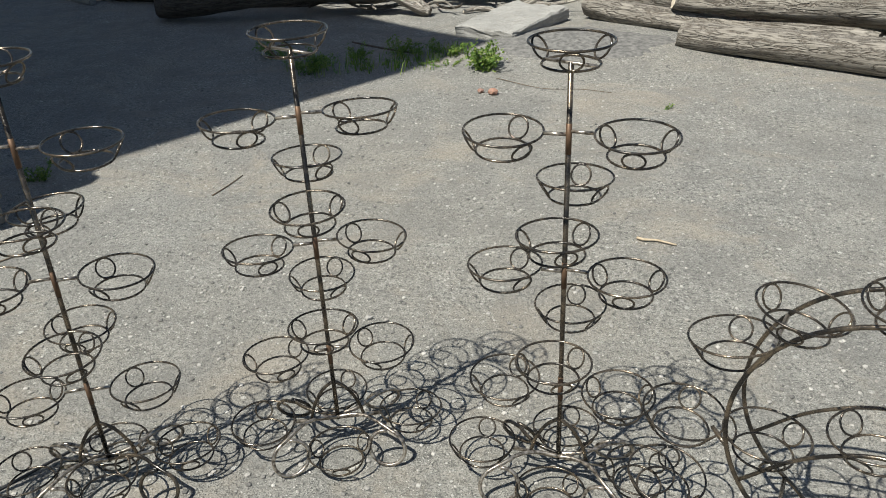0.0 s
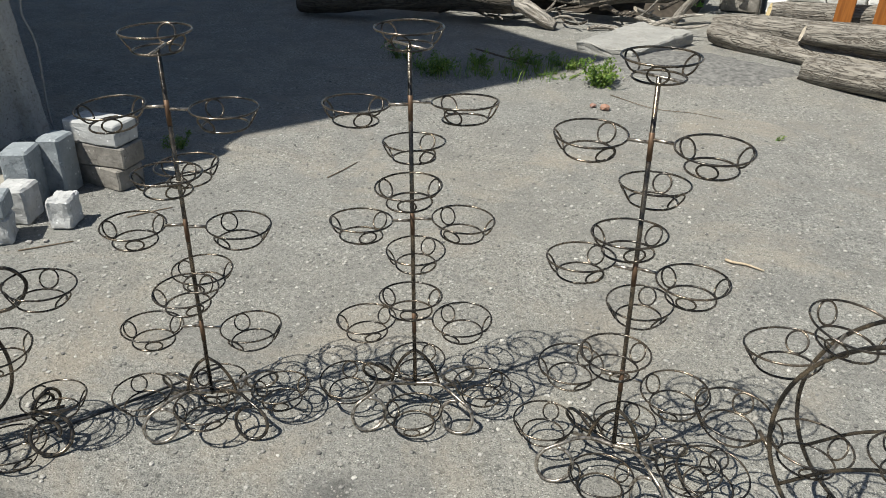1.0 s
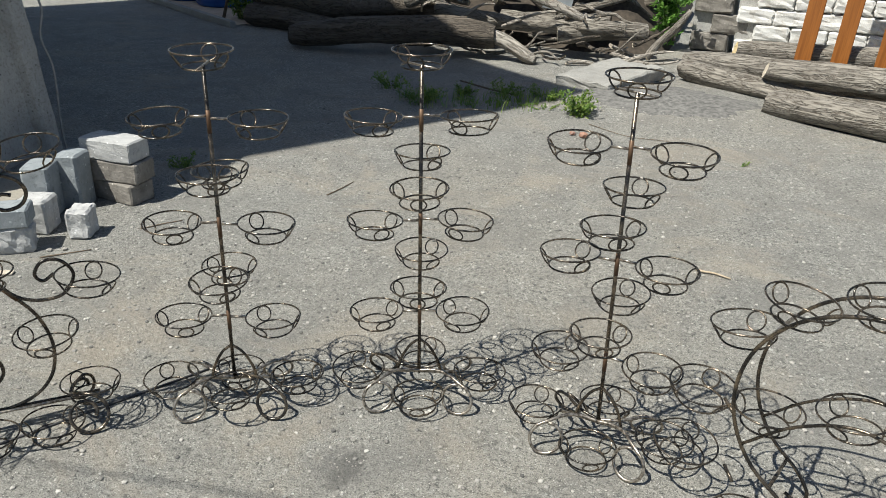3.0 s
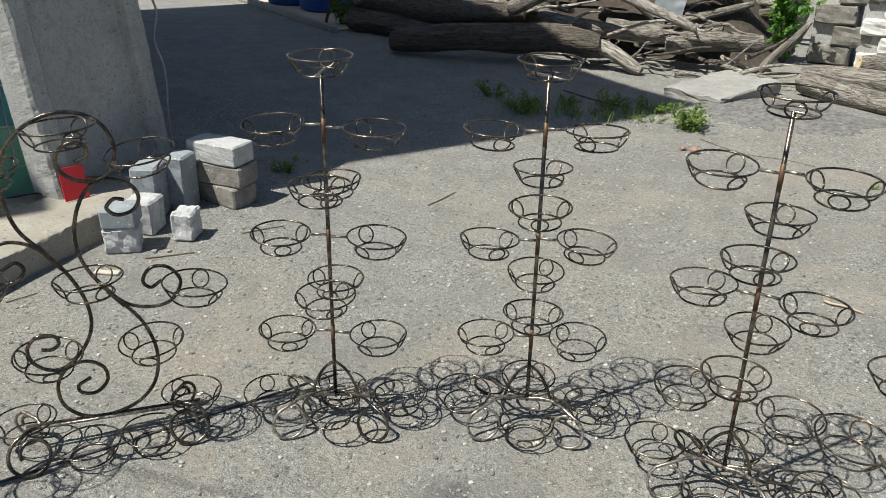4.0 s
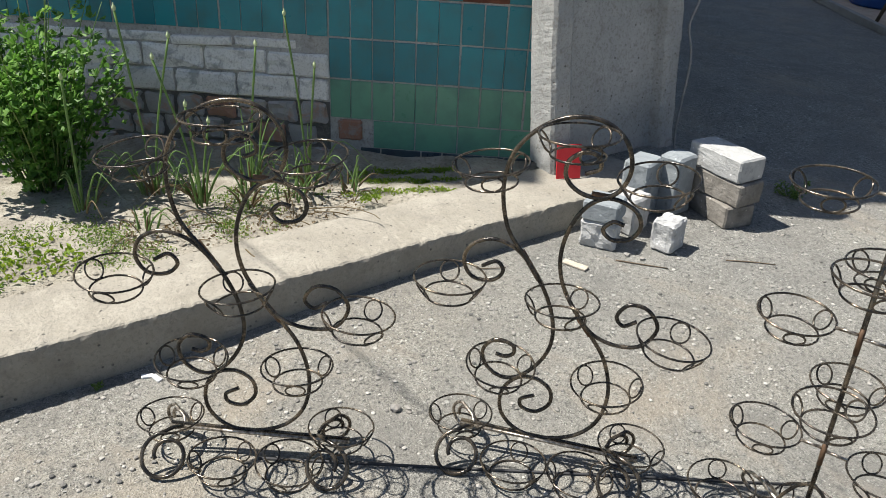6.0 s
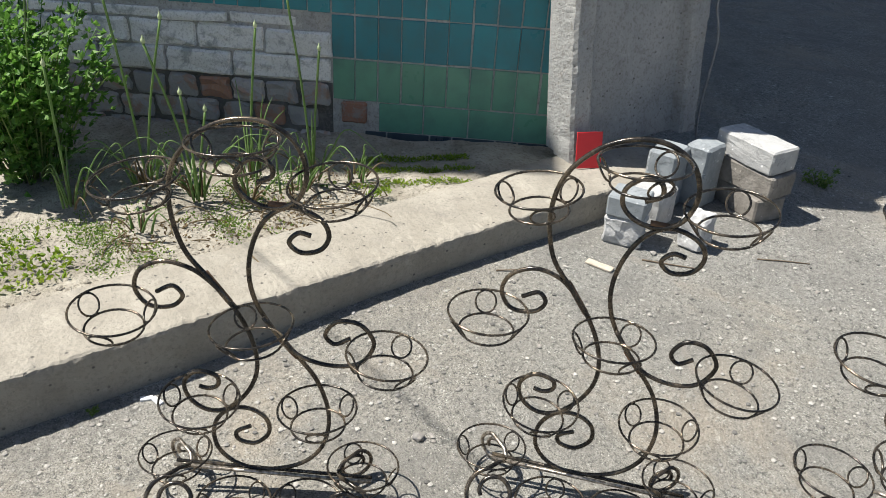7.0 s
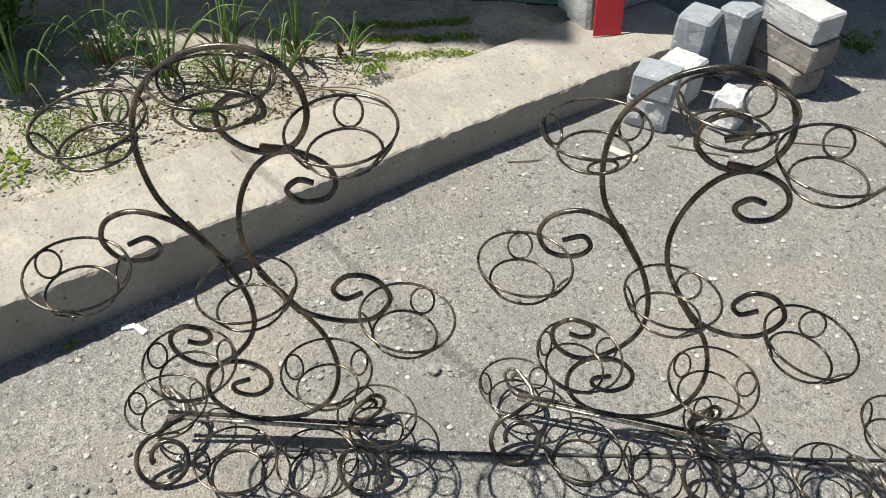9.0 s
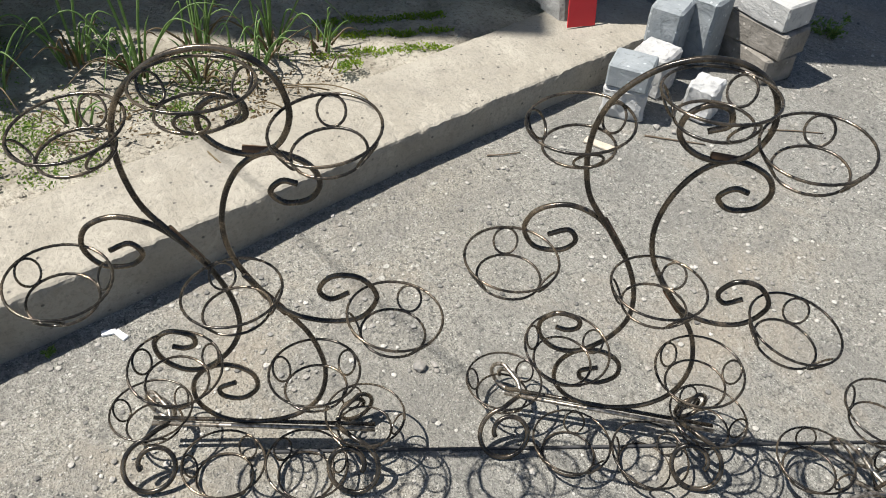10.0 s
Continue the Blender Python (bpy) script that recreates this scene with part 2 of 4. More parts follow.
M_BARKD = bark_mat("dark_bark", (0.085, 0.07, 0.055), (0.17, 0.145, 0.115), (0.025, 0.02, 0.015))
M_BARKW = bark_mat("bleached_wood", (0.31, 0.28, 0.24), (0.46, 0.425, 0.37), (0.15, 0.12, 0.09))
M_CUT = wood_mat("cut_wood", (0.46, 0.40, 0.31), (0.62, 0.55, 0.44), 0.85, (1, 1, 1), 30)
M_BOARD = wood_mat("varnished_orange_board", (0.22, 0.075, 0.014), (0.34, 0.125, 0.026), 0.38)
M_STICK = wood_mat("dry_stick", (0.34, 0.27, 0.18), (0.50, 0.42, 0.31), 0.9)
M_TWIG = wood_mat("dark_twig", (0.10, 0.075, 0.05), (0.18, 0.14, 0.10), 0.9)
M_SHADOWLINE = plain("shadow_line_dark", (0.030, 0.031, 0.034), (0.055, 0.055, 0.058), 0.7, 40)
M_LATH = wood_mat("pale_lath", (0.40, 0.35, 0.28), (0.54, 0.48, 0.39), 0.8)
M_DRUM = plain("blue_drum_plastic", (0.012, 0.075, 0.32), (0.02, 0.11, 0.42), 0.4, 6, 0, 0.05)
M_LEAF = leaf_mat("parsley_leaf", (0.065, 0.17, 0.022), (0.14, 0.31, 0.045), (0.25, 0.43, 0.10))
M_BLADE = leaf_mat("onion_leaf", (0.11, 0.22, 0.065), (0.21, 0.34, 0.11), (0.36, 0.39, 0.15))
M_WEED = leaf_mat("weed_leaf", (0.08, 0.17, 0.025), (0.19, 0.30, 0.045), (0.33, 0.40, 0.10))
M_MOSS = leaf_mat("low_herb_leaf", (0.12, 0.22, 0.015), (0.22, 0.34, 0.02), (0.34, 0.42, 0.05))
M_DRYLEAF = leaf_mat("withered_leaf", (0.13, 0.09, 0.05), (0.22, 0.165, 0.09), (0.34, 0.27, 0.16))
M_BUD = plain("pale_flower_bud", (0.36, 0.45, 0.22), (0.52, 0.58, 0.36), 0.7, 60)
M_STONE = brick_mat("gravel", (0.16, 0.155, 0.15), (0.40, 0.39, 0.36), (0.30, 0.28, 0.25))
M_GRIT = brick_mat("fine_grit", (0.10, 0.098, 0.092), (0.50, 0.48, 0.44), (0.30, 0.28, 0.25), loose=True)
M_PALE = plain("white_plastic_scrap", (0.66, 0.68, 0.70), (0.78, 0.79, 0.80), 0.5, 30)
M_CABLE = plain("grey_cable", (0.20, 0.20, 0.20), (0.28, 0.28, 0.28), 0.6, 30)
M_ASH = plain("dark_grit", (0.09, 0.088, 0.083), (0.215, 0.21, 0.195), 0.97, 34, 0, 1.0)
M_JOINT = concrete("crumbled_dark_mortar", (0.075, 0.072, 0.066), (0.16, 0.152, 0.14), 0.6)
M_SUNSAND = plain("sunlit_sand", (0.42, 0.34, 0.26), (0.55, 0.46, 0.36), 0.97, 9, 0, 0.5)
M_RUSTY = plain("rust_brown_weld", (0.095, 0.055, 0.032), (0.17, 0.105, 0.062), 0.55, 40, 0.5)
M_FRESH = wood_mat("fresh_cut_wood", (0.56, 0.43, 0.22), (0.70, 0.58, 0.34), 0.85, (1, 1, 1), 30)
M_BRICKM = concrete("limewash_mortar", (0.36, 0.355, 0.335), (0.48, 0.47, 0.445), 0.4)
M_GAP = plain("heap_gap_shade", (0.03, 0.024, 0.018), (0.075, 0.06, 0.045), 0.95, 25, 0, 1.0)
M_TARP = plain("grey_tarpaulin", (0.16, 0.18, 0.19), (0.24, 0.26, 0.27), 0.6, 9)


# ---- geometry helpers ----
def mesh(name, verts, faces, material, smooth=False):
    me = bpy.data.meshes.new(name)
    me.from_pydata([tuple(v) for v in verts], [], faces)
    me.materials.append(material)
    if smooth:
        me.polygons.foreach_set("use_smooth", [True] * len(me.polygons))
    me.update()
    return me


def part(name, me, parent=None, label="", m=None):
    ob = new(name, me)
    ob.parent = parent
    if m is not None:
        ob.matrix_basis = m
    return tagged(ob, label)


def thing(name, at, label, category, group="", turn=0.0, kind=""):
    ob = new(name)
    ob.empty_display_size = 0.05
    ob.matrix_basis = pose(*at, 0, 0, turn)
    return tagged(ob, label, category, group, kind)


def tube_data(points, radius, sides=8, closed=False, caps=True):
    """Verts and faces of a round bar swept along points; radius may be a list."""
    p = [Vector(q) for q in points]
    n = len(p)
    radii = radius if isinstance(radius, (list, tuple)) else [radius] * n
    verts, faces, normal = [], [], None
    for i in range(n):
        a = p[i - 1] if (i or closed) else p[0]
        b = p[(i + 1) % n] if (i < n - 1 or closed) else p[-1]
        d = (b - a).normalized()
        if normal is None:
            normal = d.orthogonal().normalized()
        normal = (normal - d * normal.dot(d)).normalized()
        side = d.cross(normal)
        for k in range(sides):
            w = math.tau * k / sides
            verts.append(p[i] + (normal * math.cos(w) + side * math.sin(w)) * radii[i])
    rows = n if closed else n - 1
    shift = 0
    if closed:
        first, last = verts[0] - p[0], [verts[(n - 1) * sides + k] - p[n - 1] for k in range(sides)]
        shift = max(range(sides), key=lambda k: last[k].dot(first))
    for i in range(rows):
        j = (i + 1) % n
        s = shift if (closed and j == 0) else 0
        for k in range(sides):
            k2 = (k + 1) % sides
            faces.append((i * sides + (k + s) % sides, i * sides + (k2 + s) % sides, j * sides + k2, j * sides + k))
    if caps and not closed:
        faces.append(tuple(range(sides - 1, -1, -1)))
        faces.append(tuple((n - 1) * sides + k for k in range(sides)))
    return verts, faces


def tube(name, points, radius, material, sides=8, closed=False):
    return mesh(name, *tube_data(points, radius, sides, closed), material, True)


def join(*datas):
    verts, faces = [], []
    for v, f in datas:
        o = len(verts)
        verts += v
        faces += [tuple(i + o for i in q) for q in f]
    return verts, faces


def curve(knots, steps=7):
    """A smooth line through knots (Catmull-Rom, centripetal enough for scrolls)."""
    k = [Vector(q) for q in knots]
    k = [k[0] * 2 - k[1]] + k + [k[-1] * 2 - k[-2]]
    out = []
    for i in range(1, len(k) - 2):
        a, b, c, d = k[i - 1:i + 3]
        for s in range(steps):
            t = s / steps
            out.append(0.5 * (2 * b + (c - a) * t + (2 * a - 5 * b + 4 * c - d) * t * t + (3 * b - a - 3 * c + d) * t ** 3))
    return out + [k[-2]]


def circle(r, n=28, z=0.0):
    return [(r * math.cos(math.tau * i / n), r * math.sin(math.tau * i / n), z) for i in range(n)]


def box_data(x, y, z, bevel=0.004, jitter=0.0, seed=0, cuts=0):
    """A bevelled block of that size on z = 0, with worn, uneven faces."""
    bm = bmesh.new()
    bmesh.ops.create_cube(bm, size=1.0)
    bmesh.ops.scale(bm, vec=(x, y, z), verts=bm.verts)
    bmesh.ops.bevel(bm, geom=bm.edges[:], offset=bevel, segments=1, affect="EDGES")
    if cuts:
        bmesh.ops.subdivide_edges(bm, edges=bm.edges[:], cuts=cuts, use_grid_fill=True)
    rnd = random.Random(seed)
    off = Vector((rnd.uniform(0, 50), rnd.uniform(0, 50), rnd.uniform(0, 50)))
    for v in bm.verts:
        if jitter:
            v.co += noise.noise_vector(v.co * 28 + off) * jitter + noise.noise_vector(v.co * 75 + off) * jitter * 0.5
        v.co.z += z / 2
    bmesh.ops.triangulate(bm, faces=[f for f in bm.faces if len(f.verts) > 4])
    bm.verts.index_update()
    data = [v.co.copy() for v in bm.verts], [tuple(v.index for v in f.verts) for f in bm.faces]
    bm.free()
    return data


def block(name, size, material, bevel=0.004, jitter=0.0, seed=0, cuts=0):
    return mesh(name, *box_data(*size, bevel, jitter, seed, cuts), material)


# ---- ground, kerb, bed ----
def sheet(name, x0, x1, y0, y1, nx, ny, height, material, smooth=True):
    v = [(x0 + (x1 - x0) * i / nx, y0 + (y1 - y0) * j / ny, 0) for j in range(ny + 1) for i in range(nx + 1)]
    v = [(x, y, height(x, y)) for x, y, _ in v]
    f = [(j * (nx + 1) + i, j * (nx + 1) + i + 1, (j + 1) * (nx + 1) + i + 1, (j + 1) * (nx + 1) + i) for j in range(ny) for i in range(nx)]
    return mesh(name, v, f, material, smooth)


def spread(n, near, far):
    """Grid lines, dense between -near and near and reaching out to far."""
    a = [-near + 2 * near * i / n for i in range(n + 1)]
    return [-far, -far / 3, -far / 9, -near * 1.6] + a + [near * 1.6, far / 9, far / 3, far]


def ease(v):
    v = max(0.0, min(1.0, v))
    return v * v * (3 - 2 * v)


def ground_height(x, y):
    d = math.hypot((x + 0.05) / 0.75, (y - 5.45) / 0.5)
    h = 0.05 * math.exp(-d * d * 1.5)
    h += 0.006 * noise.noise((x * 1.3, y * 1.3, 3.0)) if abs(x) < 9 and abs(y) < 12 and y > 2.6 else 0.0
    h -= 0.042 * ease((-1.50 - x) / 0.42) * ease((1.55 - y) / 0.95)  # the yard sinks towards the kerb
    return h - (0.03 if x < -2.2 and y < 2.5 else 0.0)


gx, gy = spread(120, 7.5, 900), spread(150, 9.5, 900)
gv = [(x, y, ground_height(x, y)) for y in gy for x in gx]
gf = [(j * len(gx) + i, j * len(gx) + i + 1, (j + 1) * len(gx) + i + 1, (j + 1) * len(gx) + i) for j in range(len(gy) - 1) for i in range(len(gx) - 1)]
tagged(new("ground", mesh("ground", gv, gf, M_ASPHALT, True)), "worn grey asphalt yard with pale grit and dusty patches", "ground", kind="structure")

# The kerb: a long low concrete beam with a worn top edge.
KA, KB = Vector((-1.908, 0.0, 0)), Vector((-2.166, 2.70, 0))
KDIR = (KB - KA).normalized()
KSIDE = Vector((-KDIR.y, KDIR.x, 0))
KSIDE = KSIDE if KSIDE.x < 0 else -KSIDE
KH, KW = 0.107, 0.315


def kerb_mesh():
    verts, faces = [], []
    start, end, n = -2.6, (KB - KA).length, 420
    section = [(0.0, -0.10), (0.001, 0.0), (0.0, 0.04), (0.0, KH - 0.022), (0.001, KH - 0.010), (0.003, KH - 0.003), (0.010, KH), (0.05, KH), (0.11, KH), (0.16, KH), (0.21, KH),
               (0.26, KH), (KW - 0.02, KH - 0.002), (KW - 0.006, KH - 0.01), (KW, KH - 0.03), (KW, -0.10)]
    for i in range(n + 1):
        s = start + (end - start) * i / n
        c = KA + KDIR * s
        for w, z in section:
            edge = 0.85 if abs(z - KH) < 0.012 and w < 0.012 else 0.32
            j = noise.noise_vector(Vector((s * 9, w * 9, z * 9))) * 0.003 * edge + noise.noise_vector(Vector((s * 40, w * 40, z * 40))) * 0.006 * edge
            flare = 0.05 * max(0.0, (s - 1.9)) ** 2 * (w / KW)
            verts.append(c + KSIDE * (w + flare) + Vector((0, 0, z)) + (j if z > 0 else Vector((0, 0, 0))))
    m = len(section)
    for i in range(n):
        for k in range(m - 1):
            faces.append((i * m + k, (i + 1) * m + k, (i + 1) * m + k + 1, i * m + k + 1))
    faces.append(tuple(range(m)))
    faces.append(tuple(n * m + k for k in range(m - 1, -1, -1)))
    return mesh("kerb", verts, faces, M_KERB)


tagged(new("kerb", kerb_mesh()), "long pale concrete kerb with chipped edge beside the flower bed", "kerb", kind="structure")


def bed_height(x, y):
    back = max(0.0, min(1.0, (-2.15 - x) / 0.9))
    return 0.085 - 0.055 * back + 0.02 * noise.noise((x * 3, y * 3, 0)) + 0.012 * noise.noise((x * 11, y * 11, 4)) + 0.006 * noise.noise((x * 33, y * 33, 9))


def bed_mesh():
    verts, faces, nx, ny = [], [], 90, 130
    for j in range(ny + 1):
        y = -2.2 + 4.75 * j / ny
        front = KA.x + (KB.x - KA.x) * (y - KA.y) / (KB.y - KA.y) - KW + 0.03
        back = min(front - 0.05, -2.735 + (y - 2.26) * 0.695 - 0.06)
        for i in range(nx + 1):
            x = front + (back - front) * i / nx
            verts.append((x, y, bed_height(x, y)))
    for j in range(ny):
        for i in range(nx):
            a = j * (nx + 1) + i
            faces.append((a, a + nx + 1, a + nx + 2, a + 1))
    return mesh("soil_bed", verts, faces, M_SOIL, True)


tagged(new("soil_bed", bed_mesh()), "dry crumbly brown garden soil between kerb and tiled wall", "soil", kind="structure")

# ---- tiled building wall ----
WALL = Matrix.Translation((-2.735, 2.26, 0)) @ Matrix.Rotation(math.atan2(0.82, 0.57), 4, "Z")
# Local x runs along the wall, local -y faces the yard.
U0, U1, HIGH, DEEP = -6.0, 0.36, 5.7, 5.0
wall = new("wall_facade", mesh("wall_facade", *join(
    ([(U0, 0.0022, -0.3), (U1, 0.0022, -0.3), (U1, 0.25, -0.3), (U0, 0.25, -0.3), (U0, 0.0022, HIGH), (U1, 0.0022, HIGH), (U1, 0.25, HIGH), (U0, 0.25, HIGH)],
     [(0, 1, 5, 4), (1, 2, 6, 5), (2, 3, 7, 6), (3, 0, 4, 7), (4, 5, 6, 7), (3, 2, 1, 0)])), M_MORTAR))
wall.matrix_basis = WALL
tagged(wall, "old wall of teal and green glazed tiles with bare bricks showing", "wall", kind="structure")
end_wall = new("wall_end", mesh("wall_end", *box_data(0.25, DEEP, HIGH, 0.01), M_MORTAR))
end_wall.matrix_basis = WALL @ Matrix.Translation((U1 - 0.125, 0.255 + DEEP / 2, 0))
tagged(end_wall, "rendered grey end wall of the building", "wall", kind="structure")
roof = new("roof_slab", mesh("roof_slab", *box_data(U1 - U0 + 0.28, DEEP + 0.3, 0.2, 0.01), M_SLAB))
roof.matrix_basis = WALL @ Matrix.Translation(((U0 + U1) / 2 + 0.14, 0.16 + DEEP / 2, HIGH + 0.003))
eave = new("roof_eave", mesh("roof_eave", *box_data(3.06, 0.33, 0.12, 0.01), M_SLAB))
eave.matrix_basis = WALL @ Matrix.Translation((U0 + 1.53, 0.008 - 0.165, HIGH + 0.003))
tagged(eave, "unseen concrete strip added at the roof's edge to shade the bed", "roof", kind="structure")
tagged(roof, "flat grey concrete roof slab", "roof", kind="structure")

# ---- concrete panel post ----
def panel_mesh():
    """A trough-shaped concrete panel on end: raised rough ribs down both edges of its broad face."""
    outline = [(0.002, 0.012), (0.014, 0.0), (0.078, 0.0), (0.090, 0.008), (0.112, 0.050), (0.130, 0.058), (0.520, 0.058), (0.540, 0.052), (0.552, 0.010), (0.562, 0.0),
               (0.622, 0.0), (0.63, 0.010), (0.63, 0.20), (0.045, 0.20), (0.036, 0.130), (0.020, 0.120), (0.016, 0.080), (0.006, 0.070)]
    verts, faces, n, m = [], [], 150, len(outline)
    for i in range(n + 1):
        z = 2.2 * i / n
        for k, (x, y) in enumerate(outline):
            rough = 0.006 if k in (8, 9, 10) else (0.005 if k in (0, 1, 17) else (0.003 if k in (2, 3) else 0.0006))
            j = noise.noise_vector(Vector((x * 12, y * 12, z * 6))) * rough + noise.noise_vector(Vector((x * 40, y * 40, z * 38))) * rough * 0.7
            verts.append((x + j.x, y + j.y, z))
        if i:
            a, b = (i - 1) * m, i * m
            faces += [(a + k, a + (k + 1) % m, b + (k + 1) % m, b + k) for k in range(m)]
    faces.append(tuple(range(m - 1, -1, -1)))
    faces.append(tuple(n * m + k for k in range(m)))
    return mesh("panel", verts, faces, M_PANEL)


panel = thing("concrete_post", (-2.358, 2.322, KH - 0.004), "broad grey concrete panel post with ribbed rough edges on the kerb", "post", turn=91.0)
panel.matrix_basis = panel.matrix_basis @ pose(0, 0, 0, -3.5, -3.0, 0)
part("panel", panel_mesh(), panel)


# ---- wire flower stands ----
def basket_meshes(scale):
    R, r, drop, wire = 0.0695 * scale, 0.0478 * scale, 0.037 * scale, 0.0022
    slope = Vector((R - r, 0, drop))
    mid = Vector(((R + r) / 2, 0, -drop / 2))
    half, ax = slope.length / 2 - wire * 0.6, slope.normalized()
    ring = [mid + ax * (half * math.sin(math.tau * i / 18)) + Vector((0, half * 0.92 * math.cos(math.tau * i / 18), 0)) for i in range(18)]
    return (tube("rim", circle(R, 32), wire, M_STEEL, 6, True), tube("base_ring", circle(r, 26, -drop), wire, M_STEEL, 6, True),
            tube("hoop", ring, wire * 0.9, M_STEEL, 6, True), R)


BASKET_A, BASKET_B = basket_meshes(1.0), basket_meshes(1.05)


def add_basket(parent, at, kit, turn, lean=(0, 0)):
    """A pot basket: the rim carries its lower ring and three small hoops between them."""
    rim, low, hoop, _ = kit
    b = part("basket", rim, parent, "", pose(*at, lean[0], lean[1], turn))
    part("base_ring", low, b)
    for i in range(3):
        part("hoop", hoop, b, "", pose(0, 0, 0, 0, 0, 120 * i))
    return b


def bar(name, parent, points, radius=0.005, material=None, sides=8, label=""):
    return part(name, tube(name, points, radius, material or M_STEEL, sides), parent, label)


def curl(centre, r0, a0, sweep, inner, flat, n=26):
    """A spiral in the plane of flat and z, that starts at angle a0 on radius r0 and winds in to radius inner."""
    f = Vector((flat[0], flat[1], 0)).normalized()
    out = []
    for i in range(n + 1):
        t = i / n
        a, r = radians(a0 + sweep * t), r0 + (inner - r0) * t * t
        out.append(Vector(centre) + f * (r * math.cos(a)) + Vector((0, 0, r * math.sin(a))))
    return out


def tall_stand(at, turn, seed, label, top_hour):
    """Hours say where a basket's first hoop sits on its rim, 12 being the far side from the path."""
    rnd = random.Random(seed)
    hour = lambda h: 109.8 - 30 * h - turn
    flip = -1 if 90 < turn < 270 else 1
    st = thing("flower_stand", (*at, 0), label, "plant stand", "wrought flower stands in a row", turn)
    bar("pole", st, [(0, 0, 0.066), (0, 0, 0.4), (0, 0, 0.903)], 0.0048, M_STEEL, 10)
    R = BASKET_A[3]
    for z, dz in ((0.780, 0.012), (0.515, 0.010), (0.256, 0.009)):
        for s in (-1, 1):
            zz = z + (dz if s > 0 else 0.0) * 0.5
            bar("arm", st, [(0.004 * s, 0, zz), ((0.113 - R) * s, 0, zz - 0.001)], 0.0034, M_GOLD)
            add_basket(st, (0.113 * s, rnd.uniform(-0.004, 0.004), zz), BASKET_A, hour(10.8 if s * flip > 0 else 1.3), (rnd.uniform(-3, 3), rnd.uniform(-4, 4)))
        part("gold_collar", tube("gold_collar", [(0, 0, z - 0.035), (0, 0, z + 0.02)], 0.0052, M_RUSTY, 10), st, "rusty brown weld on the pole")
    for z in (0.671, 0.400, 0.090):
        add_basket(st, (0.0, R + 0.008, z), BASKET_A, hour(0.9), (rnd.uniform(-3, 3), rnd.uniform(-3, 3)))
    for z in (0.630, 0.367, 0.048):
        add_basket(st, (0.0, -R - 0.008, z), BASKET_A, hour(2.0), (rnd.uniform(-3, 3), rnd.uniform(-3, 3)))
    top = add_basket(st, (0, 0, 0.938), BASKET_A, hour(top_hour))
    part("cross_bar", tube("cross_bar", [(-0.048, 0, -0.036), (0.048, 0, -0.036)], 0.003, M_GOLD, 6), top)
    # base: a flat rail with two low baskets, four scrolled feet and two bowed struts
    bar("base_rail", st, [(-0.10, 0, 0.070), (0.10, 0, 0.070)], 0.0042, M_GOLD, 8, "gold-brushed base rail")
    for s in (-1, 1):
        add_basket(st, (s * 0.165, 0, 0.078), BASKET_A, 15 + 40 * s, (rnd.uniform(-4, 4), rnd.uniform(-4, 4)))
        bar("strut", st, curve([(0, 0, 0.172), (s * 0.026, 0, 0.150), (s * 0.048, 0, 0.110), (s * 0.058, 0, 0.074)], 6), 0.0038)
        for b in (-1, 1):
            e = Vector((s * 0.104, b * 0.086, 0.041))
            d = Vector((s, b * 0.25, 0)).normalized()
            lead = [(0, b * 0.004, 0.075), (s * 0.040, b * 0.010, 0.081), (s * 0.074, b * 0.030, 0.084), (s * 0.098, b * 0.058, 0.082)]
            ring = [e + Vector((q.x - e.x, q.y - e.y - b * (q.z - e.z) * 0.38, (q.z - e.z) * 0.92)) for q in curl(e, 0.0395, 62, -335, 0.0385, d)]
            bar("foot", st, curve(lead, 5)[:-1] + ring, 0.0041, M_GOLD if b < 0 or s > 0 else M_STEEL)
    return st


tall_stand((-0.712, 1.762), 205, 3, "tall bronzed black wire plant stand with empty round baskets", 0.0)
tall_stand((-0.268, 1.975), 19, 5, "tall bronzed wire plant stand with empty baskets on asphalt", 10.4)
tall_stand((0.230, 1.930), -6.5, 8, "tall blackish steel plant stand with many empty round baskets", 10.5)

# Scrolls of the low stands: knots as (along, up).
BIG = [(-0.004, 0.722), (0.022, 0.736), (0.016, 0.760), (-0.012, 0.764), (-0.038, 0.742), (-0.038, 0.708), (-0.010, 0.682), (0.030, 0.676), (0.064, 0.696),
       (0.079, 0.745), (0.060, 0.800), (0.013, 0.830), (-0.045, 0.829), (-0.100, 0.800), (-0.143, 0.745), (-0.157, 0.670), (-0.142, 0.585), (-0.100, 0.521),
       (-0.058, 0.455), (-0.034, 0.390), (-0.030, 0.325), (-0.052, 0.268), (-0.095, 0.222), (-0.135, 0.216), (-0.168, 0.243), (-0.174, 0.283), (-0.148, 0.311),
       (-0.112, 0.304), (-0.108, 0.282), (-0.126, 0.271), (-0.146, 0.275)]
LOOP = [(0.082, 0.623), (0.060, 0.627), (0.043, 0.607), (0.064, 0.588), (0.099, 0.597), (0.113, 0.628), (0.095, 0.660), (0.048, 0.676), (0.008, 0.654), (-0.020, 0.603),
        (-0.032, 0.539), (-0.023, 0.477), (0.006, 0.418), (0.046, 0.362), (0.085, 0.298), (0.104, 0.215), (0.090, 0.135), (0.045, 0.082), (-0.025, 0.059), (-0.085, 0.069),
        (-0.124, 0.112), (-0.127, 0.170), (-0.098, 0.214), (-0.056, 0.222), (-0.022, 0.199), (-0.018, 0.160), (-0.046, 0.131), (-0.078, 0.136), (-0.083, 0.158), (-0.054, 0.175)]
